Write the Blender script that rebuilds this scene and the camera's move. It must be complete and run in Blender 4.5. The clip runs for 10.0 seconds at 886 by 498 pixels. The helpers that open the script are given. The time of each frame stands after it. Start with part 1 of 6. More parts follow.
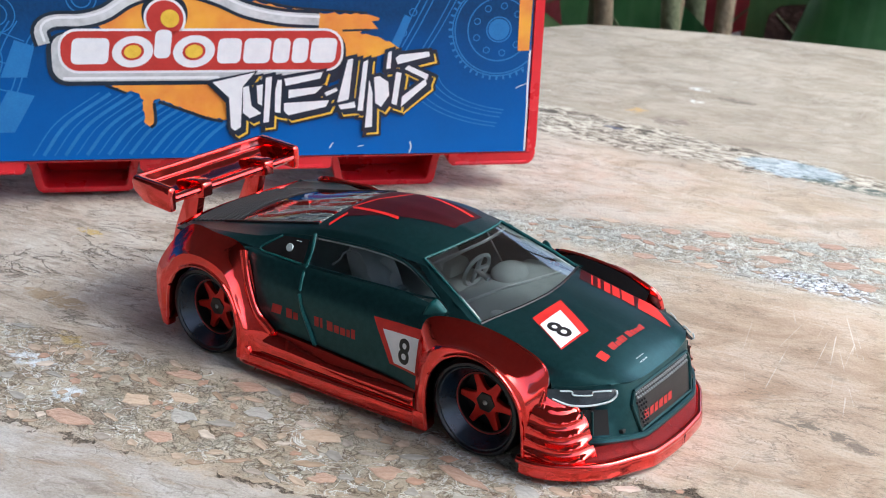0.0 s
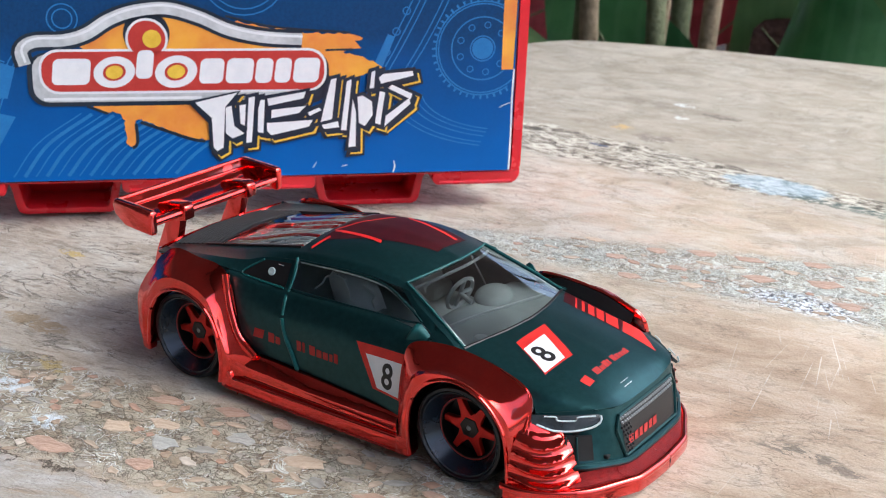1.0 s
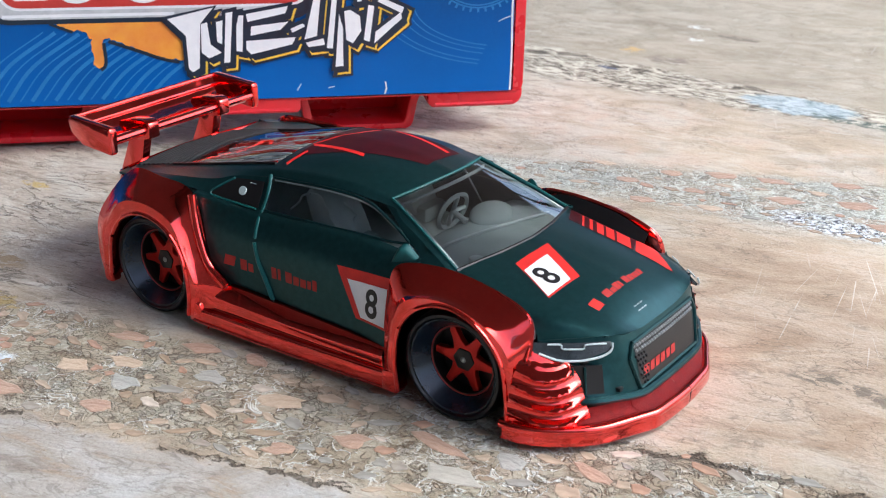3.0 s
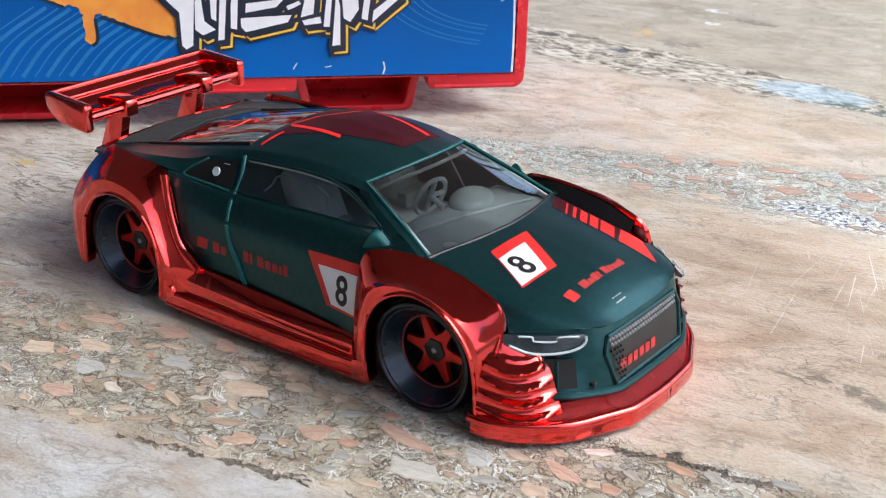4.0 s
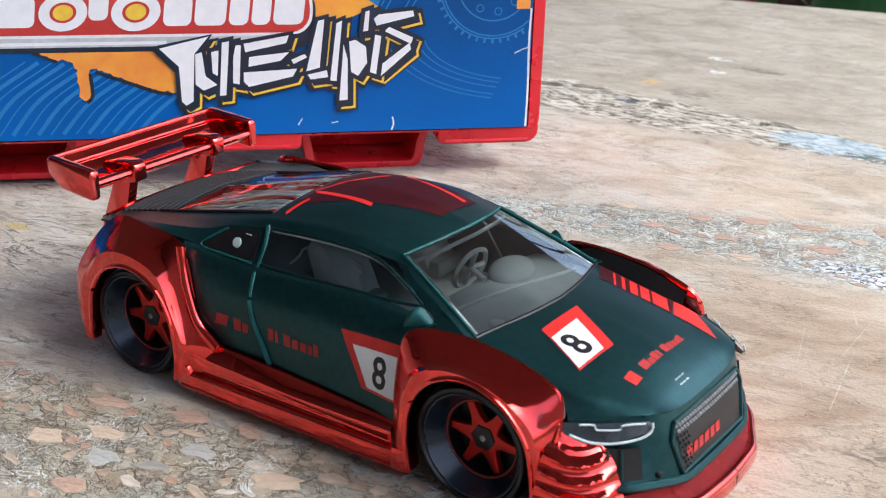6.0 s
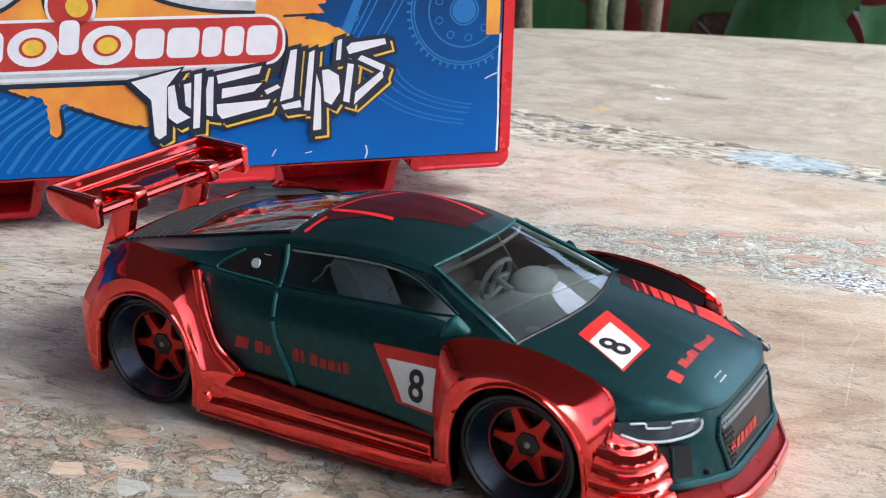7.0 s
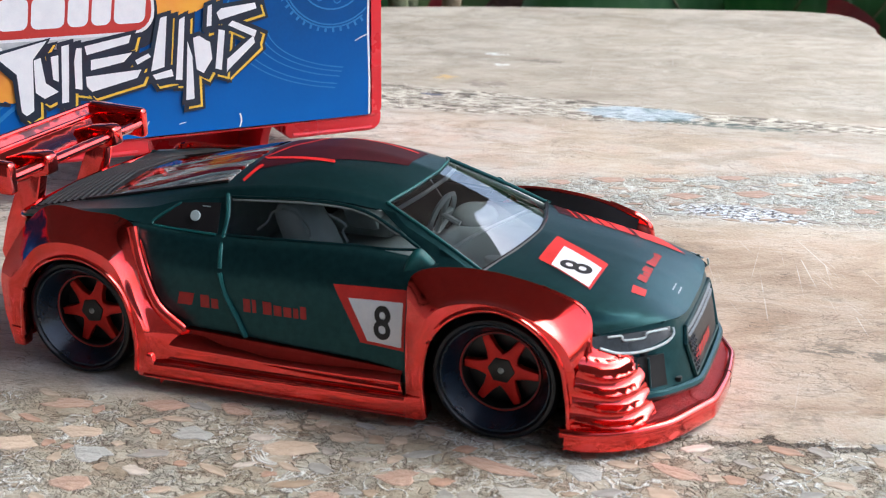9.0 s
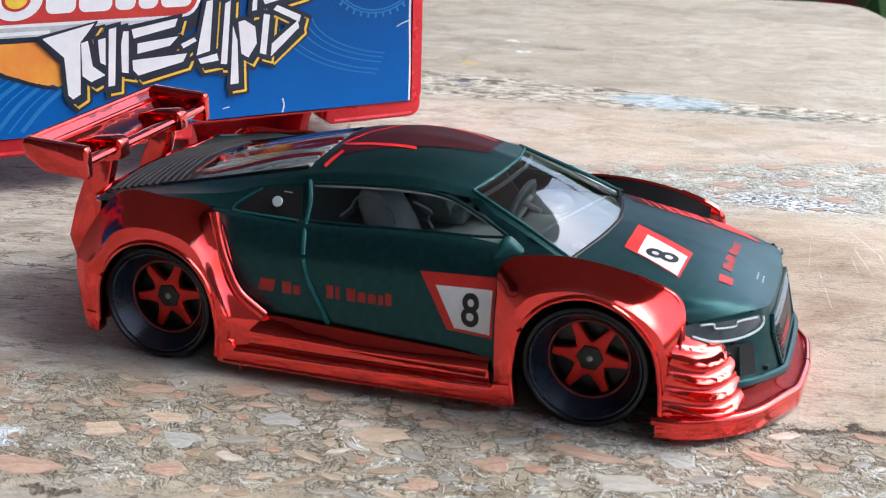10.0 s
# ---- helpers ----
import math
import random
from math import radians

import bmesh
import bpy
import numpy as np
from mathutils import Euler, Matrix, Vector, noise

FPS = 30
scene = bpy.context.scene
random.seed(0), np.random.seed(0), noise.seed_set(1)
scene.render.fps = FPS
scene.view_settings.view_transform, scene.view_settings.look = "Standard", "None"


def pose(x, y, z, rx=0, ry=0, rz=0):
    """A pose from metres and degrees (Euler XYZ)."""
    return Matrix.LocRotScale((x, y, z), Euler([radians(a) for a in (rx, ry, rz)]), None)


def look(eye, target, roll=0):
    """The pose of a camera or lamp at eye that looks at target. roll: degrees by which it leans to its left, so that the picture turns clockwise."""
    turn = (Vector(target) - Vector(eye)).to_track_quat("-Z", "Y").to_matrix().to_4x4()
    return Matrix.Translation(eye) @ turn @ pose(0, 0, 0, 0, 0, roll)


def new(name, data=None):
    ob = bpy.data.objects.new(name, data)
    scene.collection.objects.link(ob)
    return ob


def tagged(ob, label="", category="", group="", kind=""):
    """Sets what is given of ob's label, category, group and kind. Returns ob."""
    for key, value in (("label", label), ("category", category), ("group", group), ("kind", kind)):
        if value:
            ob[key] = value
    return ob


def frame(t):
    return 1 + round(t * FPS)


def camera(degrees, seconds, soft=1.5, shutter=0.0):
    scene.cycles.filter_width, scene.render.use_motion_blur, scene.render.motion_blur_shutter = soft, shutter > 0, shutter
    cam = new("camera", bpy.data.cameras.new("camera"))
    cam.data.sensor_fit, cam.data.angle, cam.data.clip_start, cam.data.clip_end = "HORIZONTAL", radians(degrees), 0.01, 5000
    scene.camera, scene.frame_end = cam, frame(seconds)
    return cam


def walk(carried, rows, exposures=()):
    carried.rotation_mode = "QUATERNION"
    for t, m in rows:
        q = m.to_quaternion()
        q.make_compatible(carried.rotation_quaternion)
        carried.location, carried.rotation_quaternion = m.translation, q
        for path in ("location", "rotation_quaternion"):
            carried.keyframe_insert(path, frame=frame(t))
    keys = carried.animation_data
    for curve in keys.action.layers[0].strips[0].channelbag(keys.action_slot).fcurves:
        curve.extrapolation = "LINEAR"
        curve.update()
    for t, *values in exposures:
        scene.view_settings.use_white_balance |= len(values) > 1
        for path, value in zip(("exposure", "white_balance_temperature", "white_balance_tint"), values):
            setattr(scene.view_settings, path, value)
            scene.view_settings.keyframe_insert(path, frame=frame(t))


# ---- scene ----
MM = 0.001
cam = camera(37.0, 10.0, soft=1.0)
cam.data.dof.use_dof, cam.data.dof.focus_distance, cam.data.dof.aperture_fstop = True, 0.15, 112.0
# seconds, eye and target in millimetres from the toy car's middle, roll
PATH = [
    (0.0, (92.02, -123.24, 75.51), (11.41, -9.48, 20.20), 1.53),
    (0.5, (91.85, -122.19, 75.83), (11.01, -8.20, 21.32), 1.31),
    (1.0, (91.61, -121.75, 76.54), (11.83, -6.83, 22.41), 1.48),
    (1.5, (89.82, -118.70, 73.18), (10.10, -4.48, 17.52), 1.04),
    (2.0, (87.31, -115.79, 71.81), (7.63, -1.83, 15.56), 0.75),
    (2.5, (85.43, -112.36, 68.73), (5.95, 1.03, 11.06), 0.55),
    (4.0, (87.86, -101.84, 64.81), (5.33, 7.83, 4.31), 0.79),
    (4.5, (90.34, -97.22, 64.85), (5.23, 10.30, 4.07), 0.80),
    (5.0, (89.55, -94.06, 63.67), (4.78, 13.69, 2.82), 0.56),
    (5.5, (83.06, -94.88, 65.44), (0.67, 16.35, 7.65), 0.92),
    (5.7, (79.96, -96.16, 64.98), (-1.55, 15.96, 7.68), 0.99),
    (7.0, (66.03, -105.91, 60.26), (-5.16, 16.02, 9.61), 0.44),
    (7.5, (61.07, -110.85, 58.06), (-3.38, 15.46, 9.15), 0.38),
    (8.0, (52.74, -116.07, 59.06), (-9.26, 11.88, 11.26), 0.08),
    (8.5, (51.71, -115.61, 56.74), (-2.04, 15.91, 8.63), -0.05),
    (9.0, (51.69, -114.47, 54.04), (3.95, 18.64, 4.00), -0.08),
    (9.5, (46.30, -115.89, 54.00), (-0.12, 17.05, 2.30), 0.16),
    (10.0, (41.71, -118.00, 54.15), (-2.42, 15.78, 2.62), 0.80),
]
walk(cam, [(t, look([v * MM for v in e], [v * MM for v in p], r)) for t, e, p, r in PATH], [(0.0, 1.48, 6150, 10)])

# ---- world and light ----
world = bpy.data.worlds.new("world")
scene.world = world
world.use_nodes = True
wn = world.node_tree.nodes
sky = wn.new("ShaderNodeTexSky")
sky.sky_type, sky.sun_disc = "NISHITA", False
sky.sun_elevation, sky.sun_rotation = radians(50.5), radians(62.2)
sky.dust_density, sky.air_density, sky.ozone_density = 5.0, 1.0, 3.0
wn["Background"].inputs["Strength"].default_value = 0.15
world.node_tree.links.new(sky.outputs[0], wn["Background"].inputs["Color"])
# the bright open part of an overcast sky beside the added roof
sun = new("sun", bpy.data.lights.new("sun", "SUN"))
sun.data.energy, sun.data.angle, sun.data.color = 0.44, radians(46), (0.97, 0.99, 1.0)
sun.matrix_world = look((0.95, 0.5, 1.3), (0, 0, 0))


# ---- materials ----
def material(name, color, rough=0.5, metal=0.0, **extra):
    m = bpy.data.materials.new(name)
    m.use_nodes = True
    b = m.node_tree.nodes["Principled BSDF"]
    b.inputs["Base Color"].default_value = (*color, 1)
    b.inputs["Roughness"].default_value = rough
    b.inputs["Metallic"].default_value = metal
    for key, value in extra.items():
        b.inputs[key.replace("_", " ")].default_value = value
    return m


def nodes_of(m):
    t = m.node_tree
    return t.nodes, t.links, t.nodes["Principled BSDF"]


def math_node(m, op, a, b=None, c=None, clamp=False):
    n, l, _ = nodes_of(m)
    k = n.new("ShaderNodeMath")
    k.operation, k.use_clamp = op, clamp
    for i, v in enumerate((a, b, c)):
        if v is None:
            continue
        if isinstance(v, (int, float)):
            k.inputs[i].default_value = v
        else:
            l.new(v, k.inputs[i])
    return k.outputs[0]


def ramp(m, fac, stops, interp="LINEAR"):
    n, l, _ = nodes_of(m)
    k = n.new("ShaderNodeValToRGB")
    k.color_ramp.interpolation = interp
    e = k.color_ramp.elements
    while len(e) < len(stops):
        e.new(0.5)
    for el, (p, c) in zip(e, stops):
        el.position = p
        el.color = (*c, 1) if len(c) == 3 else c
    l.new(fac, k.inputs[0])
    return k.outputs[0]


def mixed(m, fac, a, b, mode="MIX"):
    n, l, _ = nodes_of(m)
    k = n.new("ShaderNodeMix")
    k.data_type, k.blend_type = "RGBA", mode
    for s, v in ((0, fac), (6, a), (7, b)):
        if isinstance(v, (int, float)):
            k.inputs[s].default_value = v
        elif isinstance(v, tuple):
            k.inputs[s].default_value = (*v, 1)
        else:
            l.new(v, k.inputs[s])
    return k.outputs[2]


def noise_of(m, vec, scale, detail=4.0, rough=0.55, distort=0.0):
    n, l, _ = nodes_of(m)
    k = n.new("ShaderNodeTexNoise")
    k.inputs["Scale"].default_value, k.inputs["Detail"].default_value = scale, detail
    k.inputs["Roughness"].default_value, k.inputs["Distortion"].default_value = rough, distort
    l.new(vec, k.inputs["Vector"])
    return k.outputs["Fac"], k.outputs["Color"]


def mm_coords(m, scale=(1, 1, 1), turn=0.0, shift=(0, 0, 0)):
    """Object coordinates in millimetres."""
    n, l, _ = nodes_of(m)
    tc, mp = n.new("ShaderNodeTexCoord"), n.new("ShaderNodeMapping")
    mp.inputs["Scale"].default_value = [1000 * s for s in scale]
    mp.inputs["Rotation"].default_value = (0, 0, radians(turn))
    mp.inputs["Location"].default_value = shift
    l.new(tc.outputs["Object"], mp.inputs["Vector"])
    return mp.outputs[0]


def bumped(m, height, distance, strength=1.0):
    n, l, b = nodes_of(m)
    k = n.new("ShaderNodeBump")
    k.inputs["Distance"].default_value, k.inputs["Strength"].default_value = distance, strength
    l.new(height, k.inputs["Height"])
    l.new(k.outputs[0], b.inputs["Normal"])


def grained(m, low, high, scale, bump=0.0, rough_span=0.0):
    """Vary the colour of m between two tones with two scales of noise, with fine relief."""
    n, l, b = nodes_of(m)
    v = mm_coords(m)
    f1, f2 = noise_of(m, v, scale)[0], noise_of(m, v, scale * 9)[0]
    f = math_node(m, "ADD", math_node(m, "MULTIPLY", f1, 0.6), math_node(m, "MULTIPLY", f2, 0.4))
    l.new(ramp(m, f, [(0.3, low), (0.7, high)]), b.inputs["Base Color"])
    if rough_span:
        r = b.inputs["Roughness"].default_value
        l.new(math_node(m, "ADD", math_node(m, "MULTIPLY", f1, 2 * rough_span), r - rough_span), b.inputs["Roughness"])
    if bump:
        bumped(m, f2, bump)
    return m


GREEN = grained(material("green_paint", (0.01, 0.03, 0.03), 0.38, 0.8, Specular_IOR_Level=0.25, Coat_Weight=0.2, Coat_Roughness=0.3, Coat_IOR=1.5), (0.008, 0.043, 0.048), (0.016, 0.070, 0.077), 1.4, 0.000014, 0.05)
TEAL = grained(material("bare_teal_edge", (0.02, 0.2, 0.18), 0.5, 0.0, Specular_IOR_Level=0.3), (0.003, 0.05, 0.052), (0.009, 0.11, 0.108), 1.0, 0.00002)
CHROME = grained(material("red_chrome", (0.85, 0.03, 0.02), 0.09, 1.0, Coat_Weight=0.9, Coat_Roughness=0.04, Coat_IOR=1.5), (0.80, 0.035, 0.027), (0.92, 0.055, 0.045), 0.25, 0.0, 0.03)
bumped(CHROME, noise_of(CHROME, mm_coords(CHROME), 0.20, 2, 0.4)[0], 0.00030)
TYRE = grained(material("black_tyre", (0.002, 0.003, 0.005), 0.3, 0.0, Specular_IOR_Level=0.4), (0.0015, 0.002, 0.004), (0.004, 0.006, 0.010), 0.6, 0.00001, 0.06)
DARK = grained(material("black_plastic", (0.004, 0.004, 0.005), 0.4), (0.003, 0.003, 0.004), (0.008, 0.008, 0.009), 0.8, 0.00001)
LOUVRE = grained(material("black_louvre", (0.006, 0.007, 0.008), 0.65, 0.0, Specular_IOR_Level=0.3), (0.003, 0.004, 0.005), (0.016, 0.018, 0.02), 1.6, 0.00004)
DISH = grained(material("blue_black_rim_dish", (0.004, 0.008, 0.016), 0.24, 0.2), (0.004, 0.010, 0.020), (0.010, 0.024, 0.042), 0.5, 0.00001, 0.05)
SPOKE = grained(material("red_wheel_paint", (0.55, 0.012, 0.008), 0.32, 0.55), (0.45, 0.010, 0.007), (0.62, 0.020, 0.012), 0.6)
CLEAR = grained(material("grey_clear_plastic", (0.2, 0.24, 0.25), 0.25), (0.32, 0.405, 0.42), (0.45, 0.55, 0.565), 0.4, 0.00002)
FROST = grained(material("frosted_plastic_edge", (0.3, 0.34, 0.34), 0.3), (0.46, 0.55, 0.57), (0.60, 0.70, 0.72), 0.8, 0.00002)
WHITE = grained(material("white_print", (0.75, 0.77, 0.8), 0.5), (0.68, 0.71, 0.75), (0.80, 0.82, 0.84), 0.7)
RED = grained(material("red_print", (0.6, 0.015, 0.012), 0.5), (0.48, 0.012, 0.010), (0.66, 0.022, 0.016), 0.7)
DULLRED = grained(material("faded_red_print", (0.28, 0.012, 0.012), 0.55), (0.24, 0.012, 0.012), (0.42, 0.020, 0.016), 1.5)
DARKRED = grained(material("dark_red_print", (0.04, 0.003, 0.006), 0.5, 0.0, Specular_IOR_Level=0.2), (0.022, 0.002, 0.004), (0.055, 0.004, 0.007), 0.6)
BLACK = grained(material("black_print", (0.006, 0.006, 0.008), 0.5), (0.004, 0.004, 0.006), (0.012, 0.012, 0.014), 0.7)
LAMP = grained(material("clear_lamp_plastic", (0.05, 0.06, 0.07), 0.1), (0.005, 0.008, 0.011), (0.035, 0.048, 0.055), 0.9, 0.00006)
TRAY = grained(material("stippled_red_tray", (0.3, 0.012, 0.012), 0.42, 0.55), (0.13, 0.004, 0.006), (0.30, 0.012, 0.012), 1.6, 0.00015, 0.08)
SILVER = grained(material("silver_print", (0.35, 0.38, 0.38), 0.35, 0.6), (0.25, 0.28, 0.28), (0.45, 0.48, 0.48), 1.0)
CASE = grained(material("red_case_plastic", (0.55, 0.012, 0.022), 0.28), (0.50, 0.010, 0.018), (0.60, 0.016, 0.026), 0.12, 0.00001, 0.05)


# frosted grey whose pale swirls also paint in part of the window's reflection
UNDERLAY = material("swirled_underlay_plastic", (0.3, 0.31, 0.32), 0.4)
nE, lE, bE = nodes_of(UNDERLAY)
vE = mm_coords(UNDERLAY, (0.5, 1, 1), 20)
fE = noise_of(UNDERLAY, vE, 0.55, 3, 0.5, 2.2)[0]
lE.new(ramp(UNDERLAY, fE, [(0.38, (0.10, 0.11, 0.12)), (0.44, (0.62, 0.64, 0.65)), (0.52, (0.80, 0.81, 0.82)), (0.56, (0.28, 0.30, 0.31)), (0.60, (0.74, 0.75, 0.76))]), bE.inputs["Base Color"])
bumped(UNDERLAY, fE, 0.0006)


def glass_material(name, tint, boost):
    m = bpy.data.materials.new(name)
    m.use_nodes = True
    n, l = m.node_tree.nodes, m.node_tree.links
    n.clear()
    out, mix = n.new("ShaderNodeOutputMaterial"), n.new("ShaderNodeMixShader")
    clear, gloss, fres = n.new("ShaderNodeBsdfTransparent"), n.new("ShaderNodeBsdfGlossy"), n.new("ShaderNodeFresnel")
    clear.inputs["Color"].default_value = (*tint, 1)
    gloss.inputs["Roughness"].default_value = 0.03
    fres.inputs["IOR"].default_value = boost
    l.new(fres.outputs[0], mix.inputs[0])
    l.new(clear.outputs[0], mix.inputs[1])
    l.new(gloss.outputs[0], mix.inputs[2])
    l.new(mix.outputs[0], out.inputs[0])
    return m


GLASS = glass_material("clear_window_plastic", (0.93, 0.95, 0.95), 2.9)
REAR = glass_material("clear_rear_plastic", (0.92, 0.94, 0.94), 1.22)
PANE = glass_material("clear_side_plastic", (0.90, 0.93, 0.93), 1.5)


# ---- mesh helpers, all in millimetres ----
def part(name, bm, mat, parent=None, label="", smooth=40):
    me = bpy.data.meshes.new(name)
    bmesh.ops.scale(bm, vec=(MM, MM, MM), verts=bm.verts)
    bm.to_mesh(me)
    bm.free()
    if smooth:
        me.shade_smooth()
        me.set_sharp_from_angle(angle=radians(smooth))
    me.materials.append(mat)
    ob = new(name, me)
    ob.parent = parent
    if label:
        tagged(ob, label)
    return ob


def thing(name, label, category, at=(0, 0, 0), turn=0.0, kind="", group=""):
    ob = new(name)
    ob.empty_display_size = 0.005
    ob.matrix_world = pose(at[0] * MM, at[1] * MM, at[2] * MM, 0, 0, turn)
    return tagged(ob, label, category, group, kind)


def curve(pts, n):
    """n points of a smooth curve through pts, evenly spaced by chord."""
    p = np.array(pts, float)
    if len(p) == 2:
        return p[0] + np.linspace(0, 1, n)[:, None] * (p[1] - p[0])
    d = np.r_[0, np.cumsum(np.linalg.norm(np.diff(p, axis=0), axis=1))]
    q = np.vstack([2 * p[0] - p[1], p, 2 * p[-1] - p[-2]])
    out = []
    for s in np.linspace(0, d[-1], n):
        i = min(max(int(np.searchsorted(d, s, "right")) - 1, 0), len(p) - 2)
        t = (s - d[i]) / max(d[i + 1] - d[i], 1e-9)
        a, b, c, e = q[i], q[i + 1], q[i + 2], q[i + 3]
        out.append(0.5 * (2 * b + (c - a) * t + (2 * a - 5 * b + 4 * c - e) * t**2 + (3 * b - a - 3 * c + e) * t**3))
    return np.array(out)


def loft(curves, n=24, m=12):
    """A smooth grid of (m, n) points across several curves."""
    rows = np.array([curve(c, n) for c in curves])
    return np.stack([curve(rows[:, i], m) for i in range(n)], 1)


def add_grid(bm, g, mirror=False, flip=False):
    g = np.array(g, float)
    if mirror:
        g = g * (1, -1, 1)
    vs = [[bm.verts.new(p) for p in row] for row in g]
    for i in range(len(vs) - 1):
        for j in range(len(vs[0]) - 1):
            f = (vs[i][j], vs[i][j + 1], vs[i + 1][j + 1], vs[i + 1][j])
            if len({tuple(round(c, 5) for c in v.co) for v in f}) >= 3:
                bm.faces.new(f[::-1] if flip else f)
    return vs


def sheets(grids, thick=0.0, both=True, weld=0.02):
    """Join grids (given with y positive) on the car's right side, and mirrored on its left."""
    bm = bmesh.new()
    for g in grids:
        add_grid(bm, np.array(g) * (1, -1, 1))
        if both:
            add_grid(bm, g)
    bmesh.ops.remove_doubles(bm, verts=bm.verts, dist=weld)
    bmesh.ops.dissolve_degenerate(bm, dist=0.001, edges=bm.edges)
    bmesh.ops.recalc_face_normals(bm, faces=bm.faces)
    if thick:
        bmesh.ops.solidify(bm, geom=bm.faces[:], thickness=thick)
    return bm


def prism(poly, a, b, axis="y", bevel=0.0):
    """A closed plate: a polygon in the two other axes, from a to b along axis."""
    bm = bmesh.new()
    put = {"y": lambda u, v, w: (u, w, v), "z": lambda u, v, w: (u, v, w), "x": lambda u, v, w: (w, u, v)}[axis]
    lo, hi = [bm.verts.new(put(u, v, a)) for u, v in poly], [bm.verts.new(put(u, v, b)) for u, v in poly]
    bm.faces.new(lo), bm.faces.new(hi[::-1])
    for i in range(len(poly)):
        k = (i + 1) % len(poly)
        bm.faces.new((lo[i], hi[i], hi[k], lo[k]))
    bmesh.ops.recalc_face_normals(bm, faces=bm.faces)
    if bevel:
        bmesh.ops.bevel(bm, geom=bm.edges[:], offset=bevel, segments=2, profile=0.5, affect="EDGES")
    return bm


def joined(*parts):
    out = bmesh.new()
    for bm in parts:
        me = bpy.data.meshes.new("tmp")
        bm.to_mesh(me)
        bm.free()
        out.from_mesh(me)
        bpy.data.meshes.remove(me)
    return out


def turned(profile, n=48, axis="y"):
    """A body of revolution round axis from (radius, place along the axis)."""
    bm = bmesh.new()
    rings = []
    for r, w in profile:
        ring = []
        for i in range(n):
            a = 2 * math.pi * i / n
            c, s = r * math.cos(a), r * math.sin(a)
            ring.append(bm.verts.new((c, w, s) if axis == "y" else (c, s, w)))
        rings.append(ring)
    for p, q in zip(rings, rings[1:]):
        for i in range(n):
            k = (i + 1) % n
            bm.faces.new((p[i], p[k], q[k], q[i]))
    for ring in (rings[0], rings[-1]):
        if profile[rings.index(ring)][0] > 1e-3:
            bm.faces.new(ring)
    bmesh.ops.remove_doubles(bm, verts=bm.verts, dist=1e-4)
    bmesh.ops.recalc_face_normals(bm, faces=bm.faces)
    return bm


def tube(pts, r, n=8, samples=24, flat=1.0):
    """A round bar along a smooth curve."""
    c = curve(pts, samples)
    bm = bmesh.new()
    rings = []
    for i, p in enumerate(c):
        d = Vector(c[min(i + 1, len(c) - 1)] - c[max(i - 1, 0)]).normalized()
        u = d.cross(Vector((0, 0, 1)) if abs(d.z) < 0.9 else Vector((1, 0, 0))).normalized()
        w = u.cross(d)
        rr = r[0] + (r[1] - r[0]) * i / (len(c) - 1) if isinstance(r, tuple) else r
        rings.append([bm.verts.new(Vector(p) + rr * (math.cos(a) * u + flat * math.sin(a) * w)) for a in np.linspace(0, 2 * math.pi, n, endpoint=False)])
    for p, q in zip(rings, rings[1:]):
        for i in range(n):
            k = (i + 1) % n
            bm.faces.new((p[i], p[k], q[k], q[i]))
    bm.faces.new(rings[0]), bm.faces.new(rings[-1][::-1])
    bmesh.ops.recalc_face_normals(bm, faces=bm.faces)
    return bm


def offset_grid(g, d):
    """A grid moved d along its normals, outwards from the car's middle."""
    g = np.array(g, float)
    n = np.cross(np.gradient(g, axis=0), np.gradient(g, axis=1))
    n /= np.maximum(np.linalg.norm(n, axis=2, keepdims=True), 1e-9)
    out = g - (0, 0, 9)
    if (n * out).sum() < 0:
        n = -n
    return g + d * n


def on_grid(g, u, v):
    """The point of a grid at u (0 to 1 down the rows) and v (0 to 1 along them)."""
    r, c = u * (len(g) - 1), v * (len(g[0]) - 1)
    i, j = min(int(r), len(g) - 2), min(int(c), len(g[0]) - 2)
    a, b = r - i, c - j
    return (1 - a) * (1 - b) * g[i][j] + (1 - a) * b * g[i][j + 1] + a * (1 - b) * g[i + 1][j] + a * b * g[i + 1][j + 1]


def matched(curves, n=40, m=12):
    """Like loft, but point i of each curve belongs to point i of the others."""
    def uni(p, k):
        p = np.array(p, float)
        q = np.vstack([2 * p[0] - p[1], p, 2 * p[-1] - p[-2]])
        out = []
        for s in np.linspace(0, len(p) - 1, k):
            i = min(int(s), len(p) - 2)
            t = s - i
            a, b, c, e = q[i], q[i + 1], q[i + 2], q[i + 3]
            out.append(0.5 * (2 * b + (c - a) * t + (2 * a - 5 * b + 4 * c - e) * t**2 + (3 * b - a - 3 * c + e) * t**3))
        return np.array(out)

    rows = np.array([uni(c, n) for c in curves])
    return np.stack([uni(rows[:, i], m) for i in range(n)], 1)


# ---- the toy car ----
car = thing("toy_car", "dark green die-cast toy race car with red chrome wide-body kit", "toy car")
car.matrix_world = pose(0, -1.2 * MM, 0) @ Matrix.Diagonal((1, 0.93, 1, 1))

